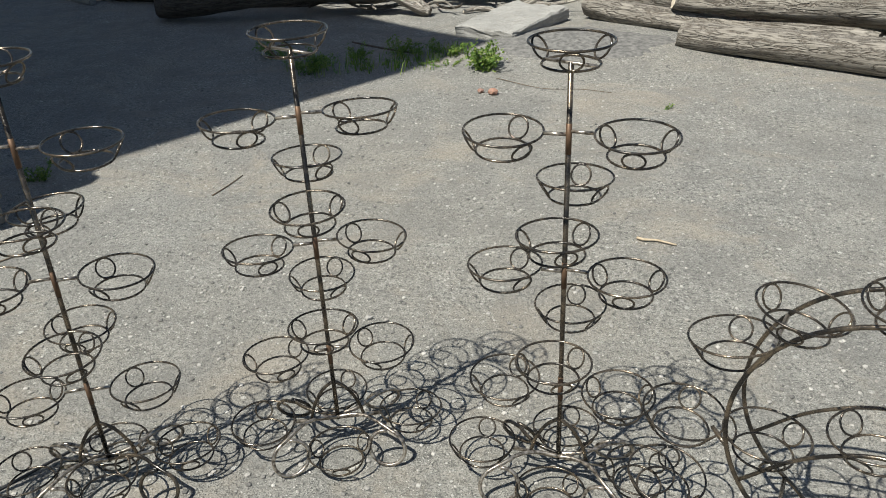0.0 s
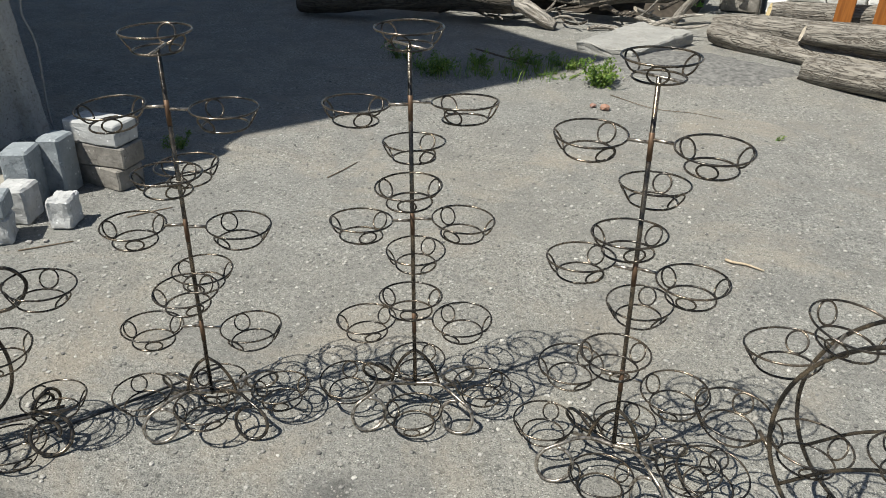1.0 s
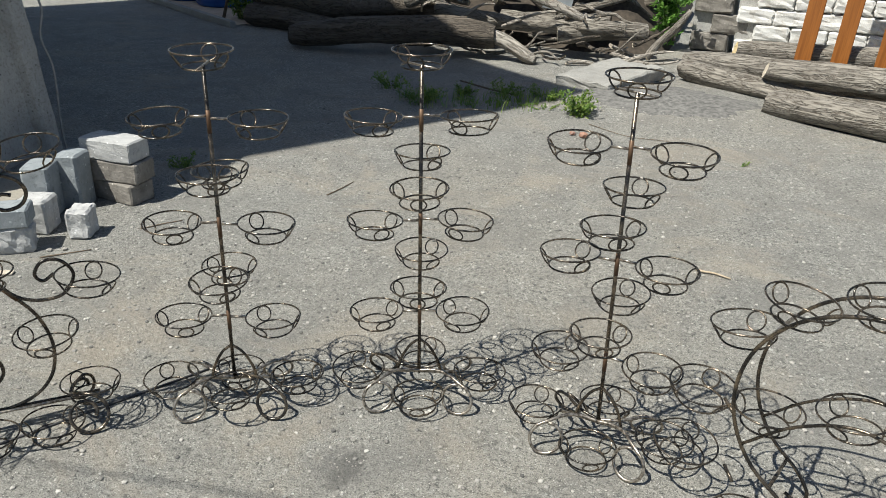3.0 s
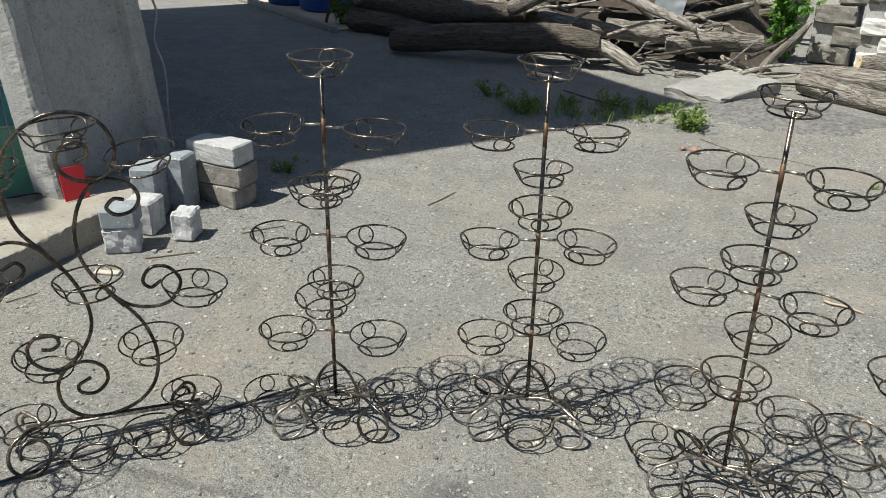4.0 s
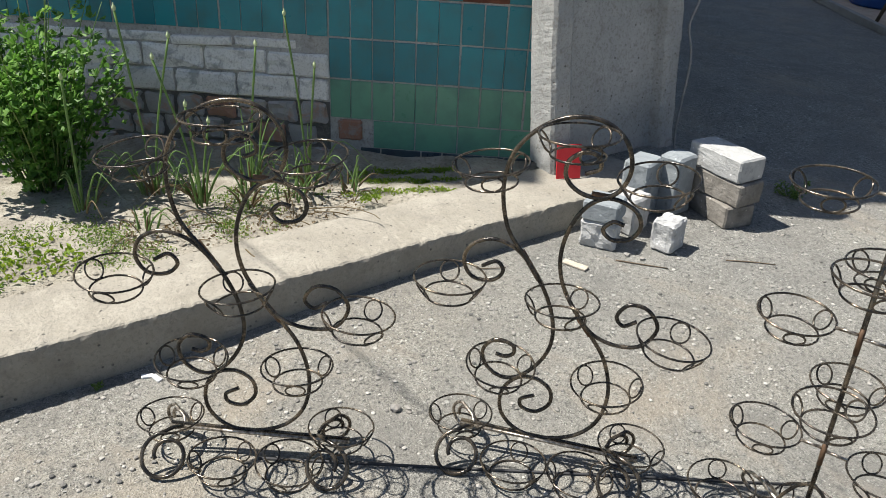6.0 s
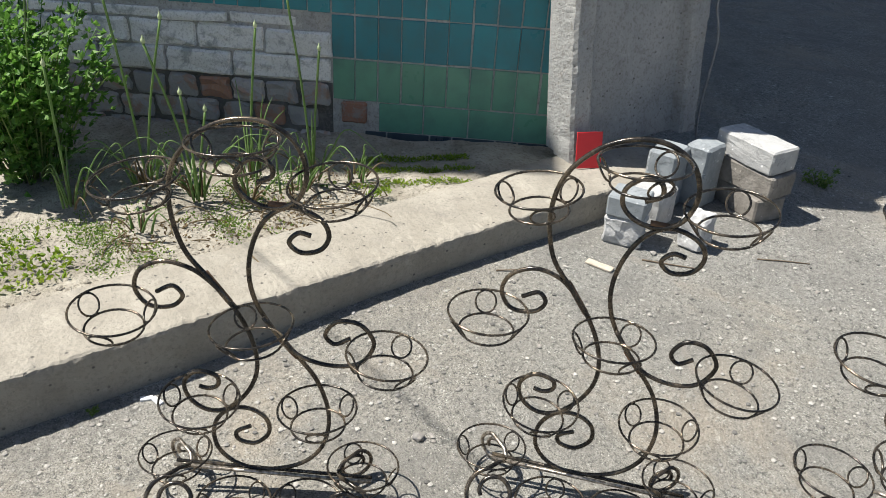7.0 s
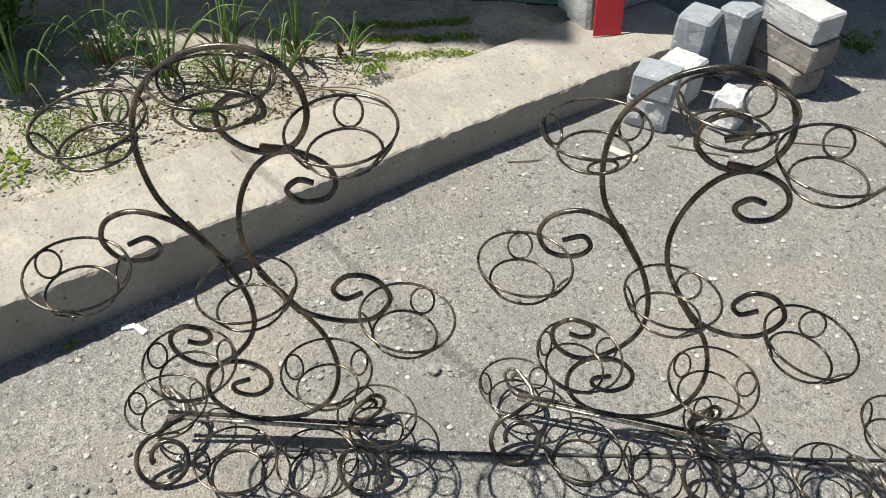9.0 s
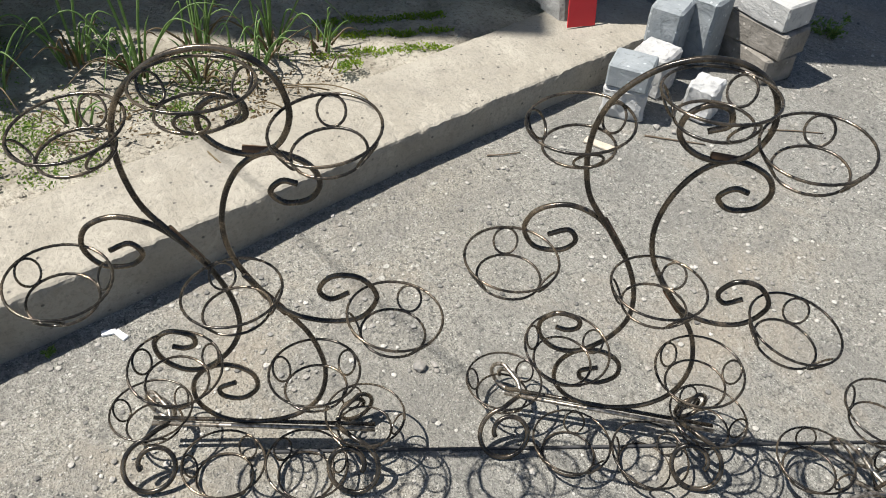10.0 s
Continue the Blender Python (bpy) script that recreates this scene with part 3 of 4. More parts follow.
TWIG_L = [(-0.062, 0.462), (-0.103, 0.513), (-0.138, 0.541), (-0.186, 0.552), (-0.228, 0.532), (-0.243, 0.492), (-0.222, 0.456), (-0.180, 0.456), (-0.157, 0.480), (-0.173, 0.501), (-0.204, 0.486)]
TWIG_R = [(-0.010, 0.450), (0.038, 0.380), (0.082, 0.354), (0.134, 0.348), (0.172, 0.362), (0.193, 0.406), (0.168, 0.446), (0.126, 0.450), (0.103, 0.420), (0.120, 0.399), (0.149, 0.414)]


def scroll_stand(at, turn, label, hours, tuck=0.0, lean=0.0, trim=0.0):
    st = thing("scroll_stand", (*at, 0), label, "plant stand", "wrought flower stands in a row", turn)
    st.matrix_basis = st.matrix_basis @ pose(0, 0, 0, lean, 0, 0)
    up = lambda knots, y=0.0: curve([(u, y, z) for u, z in knots], 6)
    bar("scroll", st, up(BIG), 0.0045, M_STEEL, 9)
    bar("scroll", st, up(LOOP, 0.004), 0.0045, M_STEEL, 9)
    bar("branch", st, up([(u + tuck * min(1.0, (-0.06 - u) / 0.12), z) for u, z in TWIG_L], 0.006), 0.0043, M_STEEL, 9)
    bar("branch", st, up([(u - trim * max(0.0, min(1.0, (u - 0.04) / 0.12)), z) for u, z in TWIG_R], -0.004), 0.0043, M_STEEL, 9)
    for a, b in (((-0.110, 0.536), (-0.070, 0.474)), ((0.016, 0.402), (0.048, 0.358)), ((0.012, 0.681), (0.048, 0.679))):
        part("weld", tube("weld", [(a[0], 0.003, a[1]), (b[0], 0.003, b[1])], 0.0060, M_RUSTY, 8), st, "rusty brown weld")
    y = -0.066
    spots = ((-0.020, y, 0.824), (-0.193 + trim, -0.040, 0.738), (0.128, -0.040, 0.747), (-0.256 + tuck, -0.066, 0.492), (-0.015, y, 0.477), (0.222 - trim, -0.060, 0.425),
             (-0.126, -0.060, 0.294), (0.095, y, 0.295), (-0.219, 0.014, 0.080), (0.172, 0.003, 0.086), (-0.078, -0.076, 0.046), (0.070, -0.076, 0.044))
    for (u, n, z), h in zip(spots, hours):
        add_basket(st, (u, n, z), BASKET_B, 143.7 - 30 * h - turn, (6 * math.sin(u * 40), 5 * math.sin(z * 31)))
    for d in (-0.006, 0.006):
        bar("base_rail", st, [(-0.215, d, 0.066), (0.19, d, 0.050)], 0.0040, M_GOLD if d < 0 else M_STEEL)
    for s, u in ((-1, -0.214), (1, 0.150)):
        c = Vector((u + 0.012 * (s < 0), -0.084, 0.047))
        wind = [c + Vector((q.x - c.x, q.y - c.y - (q.z - c.z) * -0.62, (q.z - c.z) * 0.80)) for q in curl(c, 0.050, 75, -455, 0.020, (s, -0.12), 40)]
        bar("foot", st, curve([(u - 0.03 * s, -0.004, 0.064), (u - 0.012 * s, -0.040, 0.088)], 4)[:-1] + wind, 0.0046, M_STEEL, 9)
        c = Vector((u, 0.050, 0.042))
        wind = curl(c, 0.036, 75, -455, 0.016, (s, 0.5), 34)
        bar("foot", st, curve([(u - 0.03 * s, 0.004, 0.064), (u - 0.02 * s, 0.030, 0.072)], 4)[:-1] + wind, 0.0042, M_GOLD if s < 0 else M_STEEL, 9)
    return st


scroll_stand((-1.463, 0.890), 58.0, "low scrolled bronzed black plant stand with empty baskets", (1.6, 0.2, 11.9, 1.8, 11.0, 0.6, 1.5, 1.6, 1.3, 11.0, 1.0, 2.2))
scroll_stand((-1.150, 1.462), 47.5, "low scrolled plant stand of dark bronzed steel bars", (1.4, 1.8, 0.7, 11.8, 1.2, 0.8, 1.9, 10.6, 1.5, 11.3, 0.4, 1.6), 0.014, 1.8, 0.014)


def hoop_stand(at, turn):
    st = thing("hoop_stand", (*at, 0), "double hoop shaped dark steel plant stand with empty baskets", "plant stand", "wrought flower stands in a row", turn)
    for y, r, zc, end in ((0.0, 0.25, 0.345, 62), (0.18, 0.257, 0.305, 58)):
        pts = []
        for i in range(65):
            a = radians(-end + (180 + 2 * end) * i / 64)
            pts.append(Vector((r * math.cos(a), y, zc + r * math.sin(a))))
        left, right = pts[-1], pts[0]
        lead = [left + Vector((0.028, -0.004, -0.030)), left + Vector((0.040, -0.008, -0.055)), left + Vector((0.026, -0.012, -0.082 + max(0, 0.09 - left.z))), left + Vector((-0.006, -0.012, -0.070 + max(0, 0.09 - left.z)))]
        tail = [right + Vector((-q.x + left.x, q.y - left.y, q.z - left.z)) for q in reversed(lead)]
        bar("hoop_bar", st, curve(tail + pts[::4] + lead, 5), 0.0043, M_STEEL, 9)
        z0, z1, w = (0.223, 0.360, 0.215) if y == 0 else (0.187, 0.325, 0.228)
        bar("bow", st, curve([(-w, y, z0), (-w * 0.55, y, z0 + (z1 - z0) * 0.66), (0.0, y, z1), (w * 0.55, y, z0 + (z1 - z0) * 0.66), (w, y, z0)], 6), 0.0036)
    for x in (-0.20, 0.20):
        bar("cross_bar", st, [(x, 0.0, 0.495), (x * 1.02, 0.18, 0.462)], 0.0042, M_GOLD)
        bar("cross_bar", st, [(x * 0.72, 0.0, 0.142), (x * 0.78, 0.18, 0.102)], 0.0042)
    for x, y, z, h in ((-0.268, 0.056, 0.474, 1.3), (-0.168, 0.040, 0.566, 11.5), (-0.022, 0.040, 0.618, 11.3), (0.125, 0.040, 0.585, 0.0), (0.265, 0.05, 0.475, 0.4),
                       (-0.188, 0.048, 0.300, 10.6), (-0.028, 0.045, 0.365, 11.9), (0.135, 0.045, 0.365, 0.0), (-0.330, 0.045, 0.297, 1.2), (0.33, 0.05, 0.30, 0.6),
                       (-0.349, 0.050, 0.132, 1.0), (-0.165, -0.05, 0.085, 11.0), (0.0, -0.06, 0.075, 0.5), (0.17, -0.05, 0.08, 1.5)):
        add_basket(st, (x, y, z), BASKET_B, 111.6 - 30 * h - turn, (7 * math.sin(x * 31), 6 * math.sin(z * 41)))
    for x, z in ((-0.26, 0.297), (0.26, 0.30), (-0.235, 0.132)):
        bar("arm", st, [(x * 0.93, 0.0, z - 0.012), (x * 1.06, 0.03, z - 0.003)], 0.0040)
    return st


hoop_stand((0.756, 1.688), -19.0)


# ---- loose blocks beside the kerb ----
def loose(name, at, turn, size, material, label, category, bevel=0.006, jitter=0.002, seed=1, cuts=4, group="", tilt=(0, 0)):
    ob = new(name, block(name, size, material, bevel, jitter, seed, cuts))
    ob.matrix_basis = pose(*at, tilt[0], tilt[1], turn)
    return tagged(ob, label, category, group)


STACK = "bricks stacked beside the post"
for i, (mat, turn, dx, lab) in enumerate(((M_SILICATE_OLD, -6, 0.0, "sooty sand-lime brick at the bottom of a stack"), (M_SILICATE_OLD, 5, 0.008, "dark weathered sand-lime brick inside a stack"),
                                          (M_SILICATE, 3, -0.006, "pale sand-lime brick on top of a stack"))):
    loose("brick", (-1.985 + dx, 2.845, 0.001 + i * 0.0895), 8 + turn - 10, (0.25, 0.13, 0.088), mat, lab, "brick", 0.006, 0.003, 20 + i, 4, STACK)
loose("split_block", (-1.985, 2.275, 0.0), 38, (0.125, 0.105, 0.098), M_ROUGH, "rough split white concrete block on the asphalt", "block", 0.008, 0.007, 4, 6)
loose("paver", (-1.985, 2.278, 0.100), 33, (0.125, 0.115, 0.072), M_PAVER, "smooth grey-blue paving block on a rough block", "paver", 0.006, 0.001, 5, 3)
loose("white_block", (-2.045, 2.445, 0.0), 20, (0.115, 0.12, 0.135), M_ROUGH, "chipped white concrete block beside grey pavers", "block", 0.008, 0.004, 6, 5)
loose("tall_paver", (-2.125, 2.565, 0.0), 24, (0.105, 0.13, 0.225), M_PAVER, "grey paving block standing on end", "paver", 0.009, 0.002, 7, 5, "pavers on end")
loose("tall_paver", (-2.085, 2.70, 0.0), 12, (0.095, 0.115, 0.235), M_PAVER, "grey-blue paving block on end with chipped side", "paver", 0.009, 0.003, 9, 5, "pavers on end")
loose("small_block", (-1.855, 2.468, 0.0), 22, (0.085, 0.10, 0.112), M_ROUGH, "small rough white concrete cube on the asphalt", "block", 0.008, 0.006, 10, 6)
red = new("red_sheet", block("red_sheet", (0.10, 0.004, 0.13), M_RED, 0.001))
red.matrix_basis = pose(-2.298, 2.358, KH + 0.003, -14, 2, 76)
tagged(red, "small bright red plastic sheet leaning on the post", "sheet")


# ---- logs ----
def log(a, b, r0, r1, material, seed, label, rough=0.12, cut=M_CUT, bend=0.04, name="log", group="stacked logs", sides=26, slant=0.0):
    """A tree trunk from a to b: bark with bumps, and sawn ends as parts."""
    a, b = Vector(a), Vector(b)
    n = max(10, int((b - a).length / 0.06))
    d = (b - a).normalized()
    q = d.to_track_quat("Z", "X").to_matrix().to_4x4()
    st = new(name)
    st.empty_display_size = 0.05
    st.matrix_basis = Matrix.Translation(a) @ q
    tagged(st, label, "log", group)
    L = (b - a).length
    off = Vector((seed * 7.3, seed * 3.1, seed * 1.7))
    verts, faces = [], []
    bow = lambda t: Vector((bend * math.sin(t * math.pi + seed), bend * 0.5 * math.sin(t * 2.3 * math.pi + seed * 2), 0)) - Vector((bend * math.sin(seed), bend * 0.5 * math.sin(seed * 2), 0))
    for i in range(n + 1):
        t = i / n
        r = (r0 + (r1 - r0) * t) * (0.80 if i in (0, n) else (0.95 if i in (1, n - 1) else 1.0))
        for k in range(sides):
            w = math.tau * k / sides
            c, s = math.cos(w), math.sin(w)
            h = 1 + rough * noise.noise(Vector((c * 1.2, s * 1.2, t * L * 2.2)) + off) + rough * 0.5 * noise.noise(Vector((c * 4, s * 4, t * L * 5)) + off)
            zz = t * L
            if slant and i < 3:
                side = (q.to_3x3() @ Vector((c, s, 0))).dot(Vector((-0.1, -0.8, 0.6)))
                zz += slant * (1 - i / 3) * (0.5 + 0.5 * side + 0.12 * noise.noise(Vector((c * 3, s * 3, seed))))
            verts.append(bow(t) + Vector((r * h * c, r * h * s, zz)))
    for i in range(n):
        for k in range(sides):
            k2 = (k + 1) % sides
            faces.append((i * sides + k, i * sides + k2, (i + 1) * sides + k2, (i + 1) * sides + k))
    ends = []
    for row, sign in ((0, -1), (n, 1)):
        ring = [verts[row * sides + k] for k in range(sides)]
        mid = sum(ring, Vector()) / sides
        inner = [mid + (p - mid) * 0.55 + Vector((0, 0, sign * 0.012 * noise.noise(p * 20 + off))) for p in ring]
        f = [(k, (k + 1) % sides, sides + (k + 1) % sides, sides + k) if sign > 0 else (k, sides + k, sides + (k + 1) % sides, (k + 1) % sides) for k in range(sides)]
        f.append(tuple(range(sides, 2 * sides)) if sign > 0 else tuple(range(2 * sides - 1, sides - 1, -1)))
        ends.append(mesh("cut_end", ring + inner, f, cut))
    part("bark", mesh("bark", verts, faces, material, True), st)
    for e in ends:
        part("cut_end", e, st, "pale sawn end")
    return st


LG = "thick logs by the white wall"
log((0.565, 5.46, 0.075), (3.1, 4.15, 0.125), 0.078, 0.112, M_BARK, 1.0, "thick grey-barked log lying on the asphalt", 0.08, M_CUT, 0.015, group=LG, slant=0.05)
log((0.535, 5.82, 0.185), (3.3, 4.75, 0.33), 0.058, 0.10, M_BARK, 2.0, "grey log with a broken pale end on other logs", 0.2, M_CUT, 0.02, group=LG, slant=0.06)
log((0.03, 6.15, 0.085), (1.6, 5.30, 0.085), 0.072, 0.075, M_BARK, 3.0, "cracked grey trunk with a hollow split side", 0.25, M_BARKD, 0.03, group=LG)
log((0.325, 6.62, 0.150), (3.2, 6.25, 0.27), 0.072, 0.10, M_BARK, 4.0, "grey log with a fresh yellow cut end", 0.08, M_FRESH, 0.015, group=LG, slant=0.05)
log((0.02, 6.40, 0.08), (2.2, 5.85, 0.09), 0.082, 0.09, M_BARK, 5.0, "weathered grey log under other logs", 0.14, M_CUT, 0.03, group=LG)
log((0.60, 6.20, 0.075), (2.6, 5.55, 0.09), 0.075, 0.09, M_BARKD, 5.5, "dark log underneath other logs", 0.14, M_BARKD, 0.02, group=LG)
PG = "heap of old trunks and branches"
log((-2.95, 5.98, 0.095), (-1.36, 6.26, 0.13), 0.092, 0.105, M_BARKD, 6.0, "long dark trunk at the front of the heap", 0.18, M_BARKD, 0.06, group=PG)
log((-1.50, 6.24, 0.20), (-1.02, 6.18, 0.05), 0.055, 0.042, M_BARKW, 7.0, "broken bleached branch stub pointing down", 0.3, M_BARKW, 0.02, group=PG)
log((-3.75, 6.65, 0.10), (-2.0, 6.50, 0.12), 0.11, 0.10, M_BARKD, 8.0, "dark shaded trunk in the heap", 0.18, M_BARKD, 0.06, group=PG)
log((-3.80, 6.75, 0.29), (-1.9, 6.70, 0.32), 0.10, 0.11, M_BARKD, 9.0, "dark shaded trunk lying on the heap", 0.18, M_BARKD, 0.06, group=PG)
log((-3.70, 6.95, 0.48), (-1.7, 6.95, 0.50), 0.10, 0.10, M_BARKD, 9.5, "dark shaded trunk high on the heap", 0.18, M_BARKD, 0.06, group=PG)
log((-1.95, 6.55, 0.30), (-0.45, 6.55, 0.16), 0.062, 0.045, M_BARK, 10.0, "grey forked branch across the heap", 0.2, M_CUT, 0.08, group=PG)
log((-1.75, 6.42, 0.68), (-0.75, 6.36, 0.27), 0.042, 0.034, M_BARKW, 11.0, "pale slanting branch across the heap", 0.15, M_CUT, 0.03, group=PG)
log((-2.15, 6.42, 0.34), (-1.62, 6.40, 0.55), 0.062, 0.052, M_BARK, 12.0, "short grey log leaning on the heap", 0.15, M_CUT, 0.02, group=PG)
log((-0.95, 6.55, 0.16), (-0.30, 6.75, 0.22), 0.075, 0.07, M_BARK, 13.0, "short grey log with a sawn end", 0.12, M_CUT, 0.02, group=PG)
log((-0.27, 6.62, 0.03), (-0.03, 6.78, 0.40), 0.034, 0.020, M_BARK, 14.0, "broken bleached stake standing against the pier", 0.3, M_CUT, 0.02, group=PG)
rnd = random.Random(41)
for i in range(74):
    x = rnd.uniform(-3.5, -0.5)
    y = 6.5 + rnd.random() ** 0.7 * 1.5
    r = rnd.uniform(0.022, 0.075)
    z = max(r, (y - 6.45) * 0.75 * rnd.uniform(0.35, 1.0) + rnd.uniform(0.0, 0.12))
    L = rnd.uniform(0.4, 1.5)
    ang = rnd.gauss(0, 0.4)
    dx, dy, dz = L / 2 * math.cos(ang), L / 2 * math.sin(ang) * 0.4, rnd.gauss(0, 0.09)
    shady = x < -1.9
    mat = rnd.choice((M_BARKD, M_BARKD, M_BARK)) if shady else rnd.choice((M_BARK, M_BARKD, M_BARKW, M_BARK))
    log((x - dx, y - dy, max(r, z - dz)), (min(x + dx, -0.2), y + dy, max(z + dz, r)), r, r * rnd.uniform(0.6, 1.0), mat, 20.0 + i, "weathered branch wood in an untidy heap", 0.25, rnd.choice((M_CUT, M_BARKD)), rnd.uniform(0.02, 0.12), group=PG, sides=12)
for i in range(40):
    x, y = rnd.uniform(-2.0, -0.25), rnd.uniform(6.18, 6.9)
    L, ang = rnd.uniform(0.2, 0.7), rnd.gauss(0, 0.7)
    z = 0.02 + max(0, y - 6.25) * rnd.uniform(0.1, 0.7)
    log((x - L / 2 * math.cos(ang), y, z), (x + L / 2 * math.cos(ang), y + 0.2 * math.sin(ang), z + rnd.uniform(0.0, 0.12)), rnd.uniform(0.009, 0.026), 0.008, rnd.choice((M_BARK, M_BARKW, M_BARKD)), 120.0 + i, "thin bleached branch in an untidy heap", 0.3, M_CUT, 0.05, "branch", PG, 8)
gap_shade = new("earth_bank", sheet("earth_bank", -4.0, -0.15, 6.75, 9.2, 50, 34, lambda x, y: min(0.85, max(0.0, (y - 6.8) * 0.62)) * max(0.0, min(1.0, (-0.1 - x) * 2.5, (x + 4.0) * 2.5)) + 0.05 * noise.noise((x * 3, y * 3, 0)) - 0.03, M_GAP))
tagged(gap_shade, "dark backing sheet that paints the shaded gaps of the log heap", "soil", kind="structure")
cloth = new("rag", sheet("rag", -0.11, 0.11, -0.02, 0.30, 12, 16, lambda x, y: 0.012 * noise.noise((x * 25, y * 18, 1)), M_TARP))
cloth.matrix_basis = pose(-0.98, 6.58, 0.36, 74, 8, 0)
tagged(cloth, "grey rag hanging over a branch on the heap", "rag")

# A broken concrete slab in front of the heap.
slab = new("concrete_slab", block("concrete_slab", (0.42, 0.68, 0.085), M_SLAB, 0.01, 0.012, 3, 8))
slab.matrix_basis = pose(-0.405, 5.835, 0.002, 1.5, 0, -24)
tagged(slab, "flat broken concrete slab lying among weeds", "slab")

# ---- white brick wall and column ----
def coursed(name, at, turn, length, height, brick, material, mortar, label, seed, thick=0.25):
    w = new(name, mesh(name, *box_data(length, thick, height, 0.004), mortar))
    w.matrix_basis = pose(*at, 0, 0, turn)
    tagged(w, label, "wall", kind="structure")
    bl, bh = brick
    shapes = [mesh("brick", *box_data(bl - 0.008, 0.06, bh - 0.008, 0.012, 0.012, seed + i, 3), material) for i in range(5)]
    r = random.Random(seed)
    for j in range(int(height / bh)):
        x = -length / 2 + bl / 2 - (bl / 2 if j % 2 else 0)
        while x < length / 2 + 0.01:
            if x > -length / 2 + 0.02:
                ob = part("brick", shapes[r.randrange(5)], w, "", pose(x, -thick / 2 - 0.012 + r.uniform(-0.006, 0.006), j * bh + 0.006, 0, r.uniform(-1, 1), r.uniform(-1.5, 1.5)))
            x += bl
    return w


coursed("wall_white", (2.42, 7.08, 0), -8, 4.2, 1.5, (0.27, 0.125), M_WHITE, M_BRICKM, "rough white-painted brick wall behind the logs", 3)
coursed("wall_grey", (0.15, 7.44, 0), -8, 0.30, 1.5, (0.30, 0.15), M_SILICATE_OLD, M_MORTAR, "short grey block pier beside the white wall", 7)

# ---- varnished boards ----
for i, (x, y) in enumerate(((0.80, 6.42), (1.03, 6.40), (1.30, 6.38), (1.58, 6.36))):
    b = new("board", block("board", (0.108, 0.024, 1.5), M_BOARD, 0.004, 0.0, i, 0))
    b.matrix_basis = pose(x, y, 0.145, -3, 3.4, -8)
    tagged(b, "upright varnished orange wooden board behind the logs", "board", "varnished boards")

# ---- drums and rail ----
def drum(at, label):
    st = thing("drum", at, label, "barrel", "blue plastic drums")
    prof = [(0.02, 0.0), (0.27, 0.0), (0.29, 0.02), (0.29, 0.22), (0.30, 0.24), (0.30, 0.28), (0.29, 0.30), (0.29, 0.60), (0.30, 0.62), (0.30, 0.66), (0.29, 0.68), (0.29, 0.86), (0.27, 0.89), (0.02, 0.89)]
    n = 40
    v = [(r * math.cos(math.tau * k / n), r * math.sin(math.tau * k / n), z) for r, z in prof for k in range(n)]
    f = [(i * n + k, i * n + (k + 1) % n, (i + 1) * n + (k + 1) % n, (i + 1) * n + k) for i in range(len(prof) - 1) for k in range(n)]
    part("body", mesh("body", v, f, M_DRUM, True), st)
    part("band", tube("band", circle(0.295, 40, 0.87), 0.012, M_CABLE, 6, True), st, "dark clamp ring")


drum((-5.14, 7.74, 0.012), "blue plastic drum standing on sunlit ground")
drum((-4.59, 7.54, 0.012), "blue plastic drum beside the log heap")
rail = new("edging", block("edging", (2.6, 0.05, 0.06), M_SLAB, 0.005, 0.004, 2, 4))
rail.matrix_basis = pose(-4.92, 7.10, 0, 0, 0, -30)
tagged(rail, "thin pale edging strip along the shaded yard", "edging")
sand = new("sand_strip", sheet("sand_strip", -1.3, 1.22, 0.03, 3.2, 40, 40, lambda x, y: 0.010 + 0.004 * noise.noise((x * 5, y * 5, 2)), M_SUNSAND))
sand.matrix_basis = pose(-4.92, 7.10, 0, 0, 0, -30)
tagged(sand, "beige sand beyond the edging strip, paled in place of sunlight", "sand", kind="structure")
stake = new("stake", tube("stake", [(-4.1, 6.75, 0), (-4.05, 6.95, 0.5), (-3.98, 7.15, 1.0)], 0.015, M_TWIG, 8))
tagged(stake, "thin leaning stake beside the drums", "stake")


def mound():
    n, m, v, f = 72, 26, [], []
    for j in range(m + 1):
        q = j / m
        for k in range(n):
            w = math.tau * k / n
            reach = 1 + 0.30 * noise.noise((math.cos(w) * 1.5, math.sin(w) * 1.5, 2)) + 0.16 * noise.noise((math.cos(w) * 6, math.sin(w) * 6, 5))
            x, y = 0.02 + 0.52 * q * reach * math.cos(w), 5.42 + 0.36 * q * reach * math.sin(w)
            v.append((x, y, ground_height(x, y) + 0.012 * (1 - q ** 3) - (0.012 if j == m else 0) + (0.016 * noise.noise((x * 9, y * 9, 1)) + 0.012 * noise.noise((x * 26, y * 26, 3))) * (1 - q)))
    f = [(j * n + k, (j + 1) * n + k, (j + 1) * n + (k + 1) % n, j * n + (k + 1) % n) for j in range(m) for k in range(n)]
    return mesh("grit_heap", v, f, M_ASH, True)


tagged(new("grit_heap", mound()), "low heap of dark grit between slab and logs", "gravel", kind="stuff")


# ---- plants ----
def leaf_quad(verts, faces, at, d, side, length, width, up=0.0):
    """A leaf of four faces: pointed, with a folded middle."""
    o = len(verts)
    d, side = d.normalized(), side.normalized()
    lift = d.cross(side).normalized() * (width * 0.25 + up)
    tip, mid = at + d * length, at + d * length * 0.5
    verts += [at, mid + side * width / 2 + lift, mid, mid - side * width / 2 + lift, tip]
    faces += [(o, o + 2, o + 1), (o, o + 3, o + 2), (o + 1, o + 2, o + 4), (o + 2, o + 3, o + 4)]


def rand_dir(r, up=0.3):
    v = Vector((r.gauss(0, 1), r.gauss(0, 1), r.gauss(up, 0.7)))
    return v.normalized()


